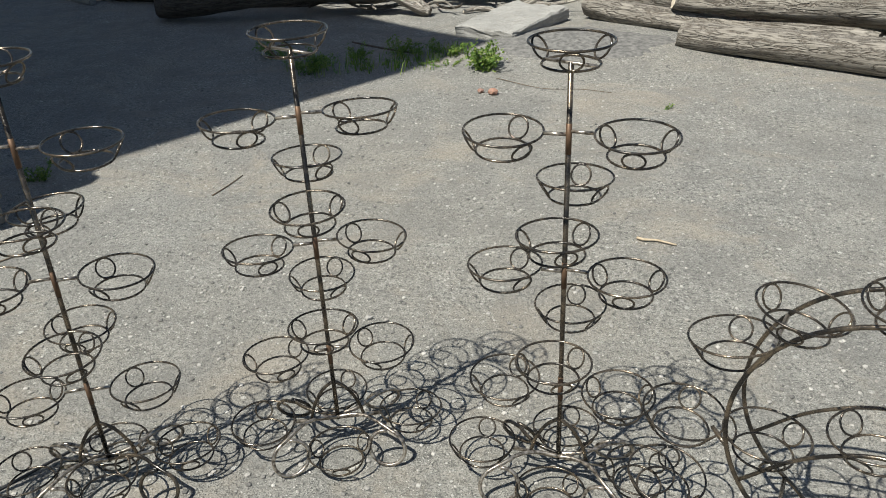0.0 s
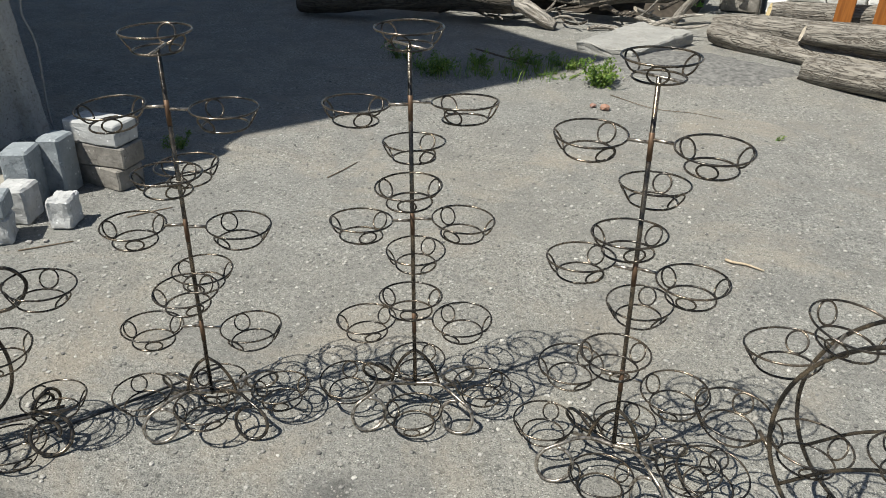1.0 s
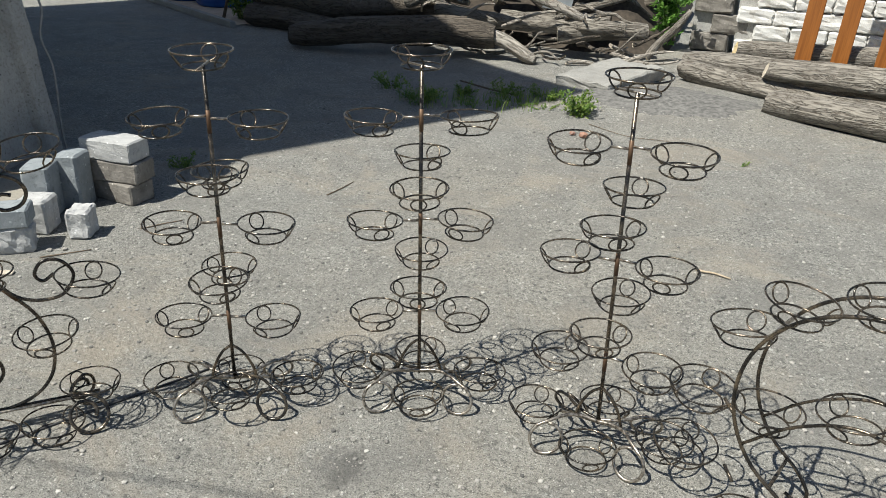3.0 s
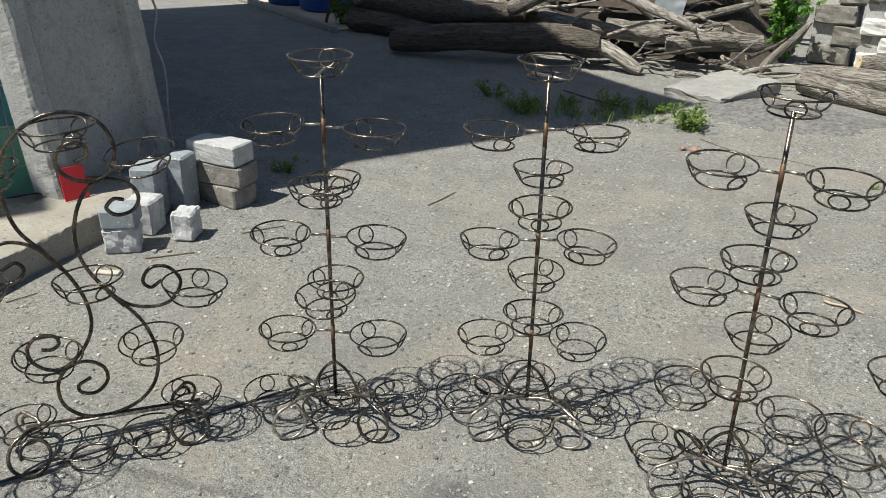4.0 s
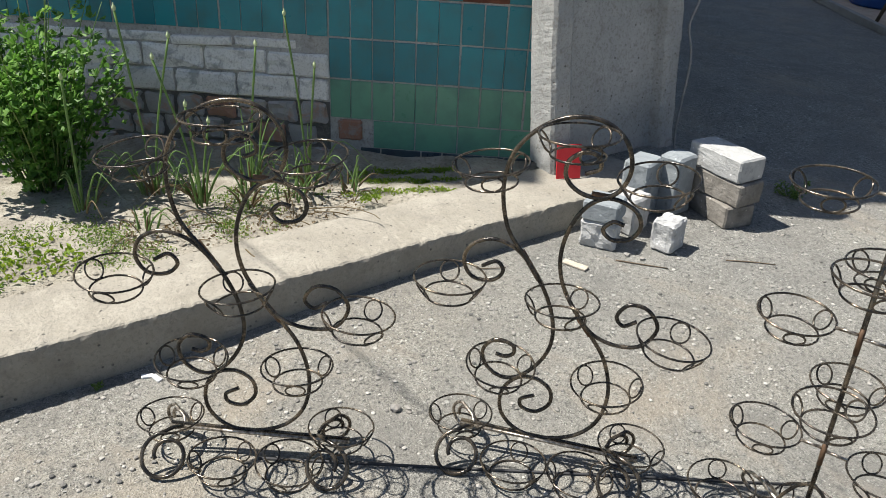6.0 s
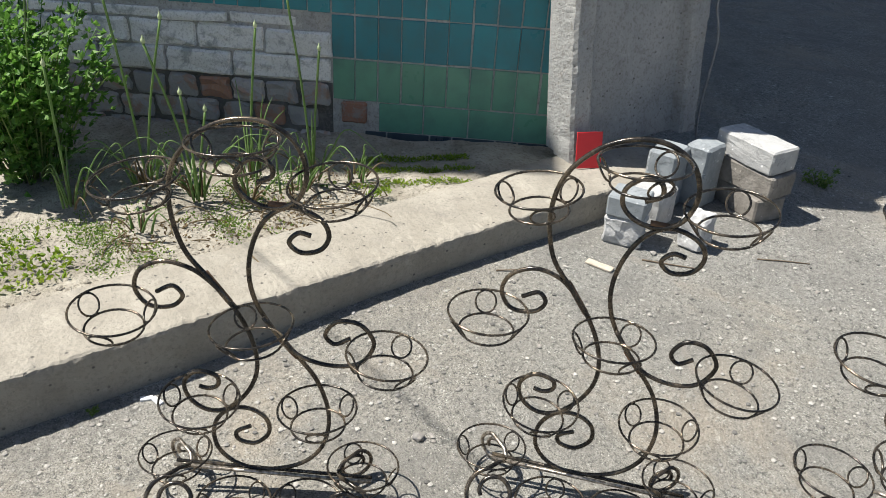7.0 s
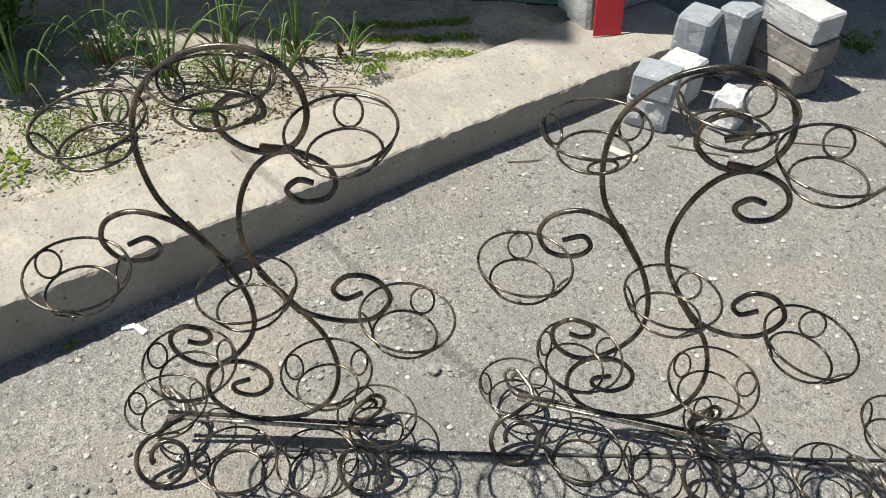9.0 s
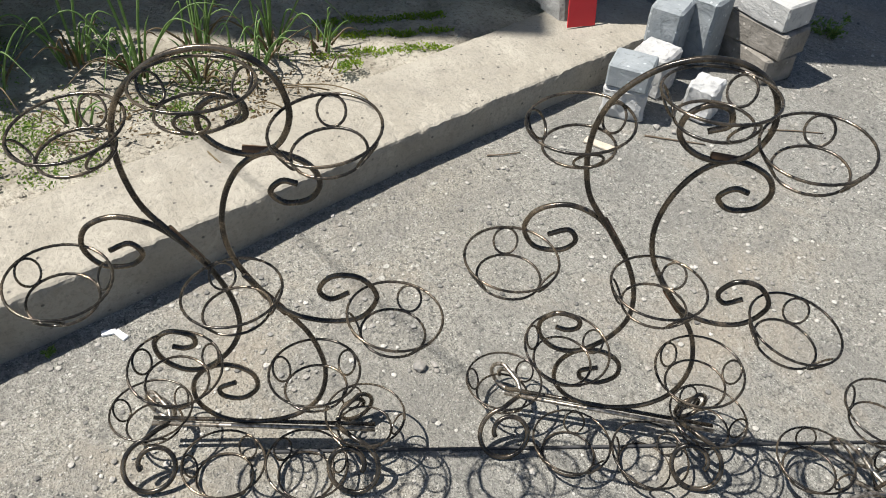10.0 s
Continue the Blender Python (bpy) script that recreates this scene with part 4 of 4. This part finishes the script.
def herb(at, height, spread_r, stems, seed, label, name="herb", leaf=0.028, mat=M_LEAF, per=46, tall=0, puff=0.075):
    """A leafy herb: thin stems that branch, each carrying lobed leaflets."""
    r = random.Random(seed)
    st = thing(name, at, label, "plant")
    sv, lv, lf = ([], []), [], []
    for i in range(stems):
        a, reach = r.uniform(0, math.tau), spread_r * math.sqrt(r.random())
        h = height * r.uniform(0.45, 1.0) * (1.35 if i < tall else 1.0)
        p0 = Vector((reach * 0.25 * math.cos(a), reach * 0.25 * math.sin(a), -0.01))
        p2 = Vector((reach * math.cos(a), reach * math.sin(a), h))
        p1 = (p0 + p2) / 2 + Vector((0, 0, h * 0.12))
        pts = curve([p0, p1, p2], 5)
        sv = join(sv, tube_data(pts, [0.0032 * (1 - 0.6 * j / len(pts)) for j in range(len(pts))], 5))
        for _ in range(per if i >= tall else per // 3):
            t = r.uniform(0.06, 1.0) ** 0.85
            base = pts[min(len(pts) - 1, int(t * (len(pts) - 1)))]
            o = rand_dir(r, 0.1)
            spot = base + o * r.uniform(0.1, 1.0) * puff
            d = rand_dir(r, 0.1)
            for q in (-0.7, 0, 0.7):
                dd = (d + d.orthogonal().normalized() * q * 1.1).normalized()
                leaf_quad(lv, lf, spot, dd, dd.cross(Vector((r.gauss(0, 0.3), r.gauss(0, 0.3), 1))), leaf * r.uniform(0.6, 1.15), leaf * r.uniform(0.45, 0.7))
    tagged(part("stalk", mesh("stalk", *sv, M_BLADE, True), st), kind="stuff")
    tagged(part("foliage", mesh("foliage", lv, lf, mat), st), kind="stuff")
    return st


def onion(at, blades, height, seed, label, scapes=(), dry=7):
    """A clump of onion: hollow tapering leaves, and flower stalks with a bud."""
    r = random.Random(seed)
    st = thing("onion_plant", at, label, "plant", "onions in the bed")
    for i in range(blades + dry):
        old = i >= blades
        a = r.uniform(0, math.tau)
        h = height * r.uniform(0.5, 1.0) * (0.55 if old else 1.0)
        lean = r.uniform(0.05, 1.0) ** 1.4 * 1.1 * h * (1.7 if old else 1.0)
        d = Vector((math.cos(a), math.sin(a), 0))
        root = d * r.uniform(0.005, 0.045)
        tipdrop = r.choice((0, 0, 0.2, 0.45, 0.7)) * h
        pts = curve([root, root + d * lean * 0.25 + Vector((0, 0, h * 0.45)), root + d * lean * 0.65 + Vector((0, 0, h * 0.82)), root + d * (lean + tipdrop * 0.5) + Vector((0, 0, h - tipdrop))], 5)
        n = len(pts)
        part("leaf", tube("leaf", pts, [0.0042 * (1 - (j / (n - 1)) ** 1.5 * 0.85) for j in range(n)], M_DRYLEAF if old else M_BLADE, 5), st)
    for dx, dy, h in scapes:
        pts = curve([(0, 0, 0), (dx * 0.4, dy * 0.4, h * 0.5), (dx, dy, h)], 6)
        stalk = part("stalk", tube("stalk", pts, 0.0042, M_BLADE, 6), st)
        bud = [(0.002, -0.003), (0.0055, 0.002), (0.007, 0.008), (0.0055, 0.014), (0.002, 0.020), (0.0008, 0.026)]
        n = 8
        v = [(dx + q * math.cos(math.tau * k / n), dy + q * math.sin(math.tau * k / n), h + z) for q, z in bud for k in range(n)]
        f = [(i * n + k, i * n + (k + 1) % n, (i + 1) * n + (k + 1) % n, (i + 1) * n + k) for i in range(len(bud) - 1) for k in range(n)]
        part("bud", mesh("bud", v, f, M_BUD, True), stalk, "pale green flower bud")
    return st


def clump(name, spots, label, mat, seed, leaf=0.02, per=14, kind="stuff", tall=0.05):
    """Low growth: many small leaves over the given spots (x, y, z, radius)."""
    r = random.Random(seed)
    v, f = [], []
    for x, y, z, rad in spots:
        for _ in range(int(per * (rad / 0.05) ** 1.5) + 3):
            a, q = r.uniform(0, math.tau), rad * math.sqrt(r.random())
            d = rand_dir(r, 0.7)
            at = Vector((x + q * math.cos(a), y + q * math.sin(a), z + r.uniform(0, tall) * (1 - q / rad * 0.6)))
            leaf_quad(v, f, at, d, d.cross(Vector((r.gauss(0, 1), r.gauss(0, 1), 0.2))), leaf * r.uniform(0.5, 1.3), leaf * r.uniform(0.35, 0.7))
    ob = new(name, mesh(name, v, f, mat))
    return tagged(ob, label, "plant" if kind == "stuff" else "weed", kind=kind)


herb((-3.17, 0.63, 0.05), 0.62, 0.33, 70, 2, "big bushy green lovage plant against the tiled wall", "lovage", 0.034, M_LEAF, 34, 16, 0.085)
herb((-3.62, 0.16, 0.05), 0.46, 0.22, 40, 5, "bushy green herb growing beside the wall", "lovage", 0.034, M_LEAF, 44, 3, 0.085)
onion((-2.72, 1.08, 0.07), 10, 0.26, 1, "clump of green onion with dry leaves in soil", ((-0.07, -0.10, 0.50), (-0.02, 0.05, 0.28), (0.02, -0.03, 0.36)))
onion((-2.70, 1.47, 0.07), 10, 0.26, 2, "green onion clump with tall budding stalks", ((-0.05, -0.05, 0.62), (0.01, 0.03, 0.45)))
onion((-2.88, 0.95, 0.07), 10, 0.22, 3, "thin onion clump with a tall bud stalk", ((-0.02, -0.05, 0.64), (0.03, 0.10, 0.55)))
onion((-2.63, 1.60, 0.07), 6, 0.15, 4, "small onion clump near the kerb")
onion((-2.62, 1.22, 0.08), 7, 0.17, 6, "small withered onion clump in dry soil", (), 9)
onion((-2.80, 1.28, 0.07), 8, 0.29, 8, "onion clump with long drooping leaves", ((0.03, 0.04, 0.52),), 5)
onion((-2.60, 1.36, 0.08), 6, 0.21, 9, "young onion shoots in dry soil", (), 3)
onion((-2.82, 0.70, 0.07), 7, 0.21, 10, "thin onion shoots beside the bushy herb", ((0.02, 0.0, 0.46),), 3)
onion((-2.55, 0.85, 0.08), 5, 0.15, 7, "small green onion shoots in the bed", (), 3)

r = random.Random(12)
spots = []
for _ in range(760):
    y = r.uniform(-0.6, 1.45)
    front = KA.x + (KB.x - KA.x) * (y - KA.y) / (KB.y - KA.y) - KW
    x = front - abs(r.gauss(0.0, 0.35)) - 0.05
    if noise.noise((x * 6, y * 6, 7.0)) < 0.10 + 0.12 * (y - 0.6):
        continue
    spots.append((x, y, bed_height(x, y) - 0.004, r.uniform(0.015, 0.06)))
clump("bed_weeds", spots, "low green and yellowish weeds over dry soil", M_WEED, 4, 0.010, 44, tall=0.022)
for _ in range(60):
    x, y = -2.42 - abs(r.gauss(0, 0.12)), r.uniform(0.05, 0.62)
    spots.append((x, y, bed_height(x, y), r.uniform(0.03, 0.06)))
clump("bright_weeds", spots[-60:], "dense bright green weeds at the kerb's back edge", M_MOSS, 14, 0.022, 16, tall=0.05)
big = []
for _ in range(45):
    y = r.uniform(-0.5, 1.5)
    x = KA.x + (KB.x - KA.x) * (y - KA.y) / (KB.y - KA.y) - KW - 0.06 - abs(r.gauss(0, 0.30))
    big.append((x, y, bed_height(x, y), r.uniform(0.03, 0.055)))
clump("leafy_weeds", big, "leafy yellowish green weeds spreading over the bed", M_WEED, 41, 0.013, 34, tall=0.05)
rows = []
for k, (ya, xa) in enumerate(((1.74, -2.50), (1.80, -2.62), (1.86, -2.73))):
    for i in range(26):
        t = i / 25
        x, y = xa + (t - 0.5) * 0.178 + r.gauss(0, 0.005), ya + 0.02 + (t - 0.5) * 0.357 + r.gauss(0, 0.005)
        rows.append((x, y, bed_height(x, y) + 0.001, r.uniform(0.014, 0.026)))
rows += [(-2.45 + r.gauss(0, 0.012), 1.60 + r.gauss(0, 0.02), 0.10, 0.02) for _ in range(8)]
clump("herb_rows", rows, "thin rows of tiny bright green seedlings in soil", M_MOSS, 8, 0.011, 110, tall=0.014)
dead = [(-2.55 + r.gauss(0, 0.10), r.uniform(0.7, 1.6), 0.10, 0.05) for _ in range(34)]
clump("dry_litter", [(x, y, bed_height(x, y), q) for x, y, _, q in dead], "scattered withered leaves and stalks on the soil", M_DRYLEAF, 9, 0.015, 14, tall=0.02)


for i in range(26):
    x, y, w, q = -2.56 + r.gauss(0, 0.12), r.uniform(0.75, 1.65), r.uniform(0, math.tau), r.uniform(0.05, 0.16)
    pts = [(x + t * q * math.cos(w + 0.5 * t), y + t * q * math.sin(w + 0.5 * t), bed_height(x, y) + 0.006 + 0.05 * math.sin(t * 3.0) * (i % 3) / 2) for t in (0, 0.35, 0.7, 1.0)]
    stalk = new("dry_stalk", tube("dry_stalk", curve(pts, 3), 0.0022, M_DRYLEAF, 5))
    tagged(stalk, "thin withered brown stalk lying on the soil", "stalk", "withered stalks in the bed")


def weed(at, height, rad, seed, label, n=12):
    return herb(at, height, rad, n, seed, label, "weed", min(0.018, 0.006 + height * 0.085), M_WEED, 26, 0, min(0.06, height * 0.35))


weed((-0.425, 4.93, 0.0), 0.16, 0.11, 21, "bright green weed clump on the asphalt", 20)
weed((-0.70, 5.22, 0.0), 0.09, 0.15, 22, "green weed tuft beside the slab", 13)
weed((-0.86, 5.05, 0.0), 0.035, 0.16, 23, "low grassy weed patch at the shade's edge", 8)
weed((-1.08, 4.96, 0.0), 0.035, 0.15, 24, "low grassy weeds at the shade's edge", 8)
weed((-1.42, 4.86, 0.0), 0.10, 0.22, 25, "dark weed clump in the shade", 22)
weed((-1.22, 5.16, 0.0), 0.06, 0.18, 26, "weed clump in the shade", 14)
weed((-0.64, 4.97, 0.0), 0.03, 0.13, 35, "low grassy weed patch on dust", 7)
weed((-0.98, 5.25, 0.0), 0.08, 0.17, 36, "low grassy weed patch at the shade's edge", 16)
weed((-1.70, 5.10, 0.0), 0.09, 0.15, 27, "low weeds in the shade", 10)
weed((0.494, 4.36, 0.0), 0.022, 0.06, 28, "tiny weed sprig in the asphalt", 2)
weed((-1.98, 3.27, 0.0), 0.06, 0.09, 29, "small weeds beside the stacked bricks", 8)
weed((-1.93, 0.60, -0.038), 0.025, 0.018, 30, "tiny weed at the foot of the kerb", 2)
weed((0.60, 1.62, 0.0), 0.03, 0.035, 31, "tiny green weed under a stand", 4)
r = random.Random(52)
for i, (x, y, n, reach) in enumerate(((-0.95, 4.97, 130, 0.26), (-1.35, 4.86, 90, 0.22), (-0.72, 5.16, 60, 0.16))):
    gv, gf = [], []
    for _ in range(n):
        a, q = r.uniform(0, math.tau), reach * math.sqrt(r.random())
        px, py, h, w = x + q * math.cos(a), y + 0.7 * q * math.sin(a), r.uniform(0.02, 0.085), r.uniform(0, math.tau)
        d = Vector((math.cos(w), math.sin(w), 0)) * h * r.uniform(0.2, 0.9)
        side = Vector((-math.sin(w), math.cos(w), 0)) * 0.0028
        o, base = len(gv), Vector((px, py, ground_height(px, py) - 0.003))
        gv += [base - side, base + side, base + d * 0.5 + side * 0.8 + Vector((0, 0, h * 0.75)), base + d * 0.5 - side * 0.8 + Vector((0, 0, h * 0.75)), base + d + Vector((0, 0, h))]
        gf += [(o, o + 1, o + 2, o + 3), (o + 3, o + 2, o + 4)]
    tagged(new("grass_tuft", mesh("grass_tuft", gv, gf, M_WEED if i != 1 else M_BLADE)), "thin yellowish grass growing in dust by the slab", "grass", kind="stuff")
herb((-0.18, 7.15, 0.1), 0.55, 0.16, 12, 33, "green nettle-like plant beside the log heap", "nettle", 0.06, M_LEAF, 22)
herb((-3.95, 6.85, 0.0), 0.45, 0.15, 10, 34, "green weeds beside the drums", "weed", 0.04, M_WEED, 24)


# ---- small litter ----
def stick(name, pts, radius, mat, label, sides=6):
    rads = [radius * (1 - 0.35 * i / (len(pts) - 1)) for i in range(len(pts))]
    return tagged(new(name, mesh(name, *tube_data(pts, rads, sides), mat, True)), label, "stick")


stick("stick", curve([(0.385, 3.062, 0.006), (0.41, 3.05, 0.007), (0.45, 3.052, 0.006), (0.508, 3.030, 0.005)], 3), 0.0055, M_STICK, "short pale dry stick on the asphalt")
stick("twig", curve([(-1.852, 2.24, 0.003), (-1.80, 2.29, 0.004), (-1.731, 2.365, 0.003)], 3), 0.0032, M_TWIG, "thin dark twig on the asphalt")
stick("twig", curve([(-1.69, 2.59, 0.003), (-1.64, 2.66, 0.005), (-1.593, 2.725, 0.003)], 3), 0.0028, M_TWIG, "thin dark twig beside the bricks")
stick("twig", curve([(-1.192, 3.203, 0.003), (-1.17, 3.30, 0.004), (-1.157, 3.403, 0.003)], 3), 0.003, M_TWIG, "thin dark twig on the asphalt")
stick("twig", curve([(-2.00, 1.78, 0.003), (-1.98, 1.82, 0.005), (-1.965, 1.87, 0.003)], 3), 0.0025, M_TWIG, "dark twig lying along the kerb")
stick("twig", curve([(-1.35, 5.45, 0.004), (-1.1, 5.30, 0.008), (-0.9, 5.22, 0.004)], 3), 0.008, M_TWIG, "thin dark branch on shaded asphalt")
stick("twig", curve([(-0.392, 1.472, 0.003), (-0.378, 1.44, 0.004), (-0.362, 1.411, 0.003)], 3), 0.0020, M_TWIG, "short dark twig on the asphalt")
stick("root", curve([(-0.35, 4.78, 0.004), (-0.1, 4.62, 0.006), (0.10, 4.62, 0.005), (0.25, 4.58, 0.004)], 4), 0.0022, M_TWIG, "thin pale root lying on dust")
stick("stalk", curve([(-2.42, 1.36, 0.12), (-2.33, 1.46, 0.145), (-2.26, 1.52, 0.140), (-2.22, 1.53, 0.137)], 4), 0.0022, M_DRYLEAF, "dry stalk lying over the kerb")
cable = new("cable", tube("cable", curve([(-2.50, 2.985, 3.0), (-2.45, 2.98, 1.5), (-2.41, 2.985, 1.0), (-2.42, 2.968, 0.86), (-2.40, 2.992, 0.74), (-2.41, 2.970, 0.62), (-2.385, 2.985, 0.48), (-2.39, 2.975, 0.2), (-2.37, 2.985, 0.004)], 8), 0.0048, M_CABLE, 6))
tagged(cable, "grey cable hanging down the post's edge", "cable")
rod = new("rod", tube("rod", [(-1.45, 0.865, 0.003), (-1.10, 1.455, 0.003), (-0.82, 1.93, 0.003)], 0.0032, M_SHADOWLINE, 8))
tagged(rod, "thin straight dark rod standing in for a shadow line", "rod")
wire = new("overhead_cable", tube("overhead_cable", [Vector((x, 1.535 + 0.172 * x, 0)) + SUN * (2.8 / SUN.z) for x in (-3.63, 0.0, 4.0, 9.0, 14.0)], 0.0042, M_CABLE, 8))
tagged(wire, "thin grey cable strung across the yard overhead", "cable")
lath = new("lath", block("lath", (0.090, 0.028, 0.008), M_LATH, 0.002, 0.0015, 4, 3))
lath.matrix_basis = pose(-1.88, 2.09, 0.001, 0, 0, 24)
tagged(lath, "short pale splintered wooden lath on the asphalt", "lath")
for i, (x, y, w, t) in enumerate(((-1.905, 0.735, 0.034, 20), (-1.925, 0.715, 0.03, 75))):
    s = new("plastic_scrap", block("plastic_scrap", (w, 0.014, 0.006), M_PALE, 0.001, 0.001, i, 2))
    s.matrix_basis = pose(x, y, ground_height(x, y) + 0.001, 3, 0, t)
    tagged(s, "white plastic scrap at the foot of the kerb", "litter")


def pebble(seed, size):
    bm = bmesh.new()
    bmesh.ops.create_icosphere(bm, subdivisions=1, radius=size)
    o = Vector((seed * 3.3, seed, 0))
    for v in bm.verts:
        v.co *= 1 + 0.35 * noise.noise(v.co / size * 0.9 + o)
        v.co.z *= 0.6
    bm.verts.index_update()
    d = [v.co.copy() for v in bm.verts], [tuple(v.index for v in f.verts) for f in bm.faces]
    bm.free()
    return d


for i, (x, y, s) in enumerate(((-1.469, 1.221, 0.016), (-0.353, 2.475, 0.012), (-0.30, 2.474, 0.008), (-1.865, 2.30, 0.013), (-1.82, 2.33, 0.011), (-0.325, 4.525, 0.03), (-0.39, 4.55, 0.02))):
    ob = new("stone", mesh("stone", *pebble(i + 1, s), M_STONE if i < 5 else M_BRICKR))
    ob.location = (x, y, s * 0.4)
    tagged(ob, "small dark stone lying on the asphalt" if i < 5 else "broken piece of reddish brick on dust", "stone", "loose stones")
r = random.Random(77)
protos = [pebble(30 + i, 1.0) for i in range(8)]
gvs, gfs = [], []
for i in range(24000):
    x, y = r.uniform(-2.0, 2.0), 0.2 + 5.0 * r.random() ** 1.3
    s = min(0.0070, 0.0016 * r.paretovariate(1.8))
    v, f = protos[i % 8]
    c, sn, o = math.cos(i), math.sin(i), len(gvs)
    if x < KA.x + (KB.x - KA.x) * (y - KA.y) / (KB.y - KA.y) + 0.02 and y < 2.8:
        continue
    gvs += [(x + s * (p.x * c - p.y * sn), y + s * (p.x * sn + p.y * c), ground_height(x, y) + s * (p.z + 0.25)) for p in v]
    gfs += [tuple(k + o for k in q) for q in f]
grit = new("grit", mesh("grit", gvs, gfs, M_GRIT))
tagged(grit, "loose pale and dark grit scattered over the asphalt", "gravel", kind="stuff")
cvs, cfs = [], []
for i in range(1500):
    y = r.uniform(-0.4, 2.1)
    front = KA.x + (KB.x - KA.x) * (y - KA.y) / (KB.y - KA.y) - KW
    x = front - 0.02 - abs(r.gauss(0, 0.3))
    s = min(0.014, 0.003 * r.paretovariate(2.0))
    v, f = protos[i % 8]
    o = len(cvs)
    cvs += [(x + s * p.x, y + s * p.y, bed_height(x, y) + s * p.z) for p in v]
    cfs += [tuple(k + o for k in q) for q in f]
clods = new("soil_clods", mesh("soil_clods", cvs, cfs, M_SOIL))
tagged(clods, "crumbly clods of dry brown soil", "soil", kind="stuff")

# ---- tiles and bricks of the wall ----
PITCH, ROW, Z0 = 0.0885, 0.167, 0.012
rt = random.Random(9)
tiles = {m: [mesh("tile", *box_data(PITCH - 0.0055, 0.012, ROW - 0.008, 0.0015, 0.0, i), m) for i in range(2)] for m in (M_TEAL, M_GREEN)}
broad = mesh("tile", *box_data(PITCH * 2 - 0.0055, 0.012, 0.116, 0.0015), M_GREEN)
low = [mesh("tile", *box_data(w, 0.012, 0.055, 0.0015), M_NAVY) for w in (0.082, 0.165)]
EDGE = -0.655
for j in range(7):
    z = Z0 + j * ROW
    mat = M_GREEN if j < 2 else M_TEAL
    for i in range(-40, 12):
        u = EDGE + PITCH * (i + 0.5) + (0.004 if j == 0 else 0.0)
        if u > U1 - 0.04 or (j < 3 and u < EDGE) or u < -4.0 or (j == 0 and u < EDGE + 0.15):
            continue
        if j == 4 and -0.16 < u < 0.02 or (j == 5 and -0.25 < u < 0.1):
            continue
        if j == 0:
            if i % 2 == 0:
                part("tile", broad, wall, "", pose(u + PITCH / 2, 0.004 + rt.uniform(-0.001, 0.001), z + 0.049, 0, rt.gauss(0, 0.3), rt.gauss(0, 0.5)))
            continue
        part("tile", tiles[mat][0], wall, "", pose(u + rt.gauss(0, 0.0012), 0.004 + rt.uniform(-0.0012, 0.0012), z + 0.004 + rt.gauss(0, 0.001), rt.gauss(0, 0.4), rt.gauss(0, 0.35), rt.gauss(0, 0.6)))
for i in range(7):
    part("tile", low[1 if i % 2 else 0], wall, "", pose(EDGE + 0.17 + 0.13 * i, 0.004, 0.002, 0, 0, 0))
part("rust_patch", mesh("rust_patch", *box_data(0.30, 0.010, 0.30, 0.002, 0.006, 3, 5), M_RUST), wall, "bare rusty brown patch where tiles are missing", pose(-0.07, 0.003, Z0 + 4 * ROW + 0.003))
part("render_patch", mesh("render_patch", *box_data(0.075, 0.012, 0.07, 0.002, 0.005, 4, 3), M_PALE), wall, "bit of white render", pose(-0.05, 0.0, Z0 + 4.25 * ROW))
bricks = {m: [mesh("brick", *box_data(0.254, 0.05, 0.0925, 0.007, 0.008, i, 2), m) for i in range(4)] for m in (M_BRICKW, M_BRICKD, M_BRICKR)}
halves = {m: [mesh("brick", *box_data(w, 0.05, 0.088, 0.009, 0.010, i + 60, 2), m) for i, w in enumerate((0.118, 0.124, 0.112, 0.126))] for m in (M_BRICKD, M_BRICKR)}
part("joint_backing", mesh("joint_backing", *box_data(3.6, 0.006, 0.335, 0.001), M_JOINT), wall, "dark crumbled joints behind bare bricks", pose(EDGE - 1.8, 0.0035, -0.09))
thin = [mesh("brick", *box_data(0.25, 0.045, 0.036, 0.004, 0.004, i + 40, 2), M_BRICKW) for i in range(3)]
for j in range(6):
    z = -0.045 + j * 0.0985
    small = j < 3  # the bare courses near the soil show brick ends
    for i in range(24 if small else 14):
        u = EDGE - 0.066 - 0.133 * i - (0.055 if j % 2 else 0.0) if small else EDGE - 0.128 - 0.262 * i - (0.131 if j % 2 else 0.0)
        m = M_BRICKW if j > 2 else (M_BRICKR if (i * 7 + j * 4) % 9 == 2 else M_BRICKD)
        part("brick", thin[i % 3] if j == 5 else (halves[m] if small else bricks[m])[rt.randrange(4)], wall, "", pose(u, 0.013 + rt.uniform(-0.007, 0.006), z + (0.006 if j == 5 else 0) + rt.gauss(0, 0.002), 0, rt.gauss(0, 1.2), rt.gauss(0, 1.3)))
part("brick", mesh("brick", *box_data(0.10, 0.05, 0.085, 0.006, 0.004, 8, 2), M_BRICKR), wall, "", pose(EDGE + 0.085, 0.016, 0.09))
part("brick", mesh("brick", *box_data(0.12, 0.05, 0.088, 0.006, 0.004, 9, 2), M_BRICKW), wall, "", pose(EDGE - 0.066, 0.016, -0.045 + 3 * 0.0985))
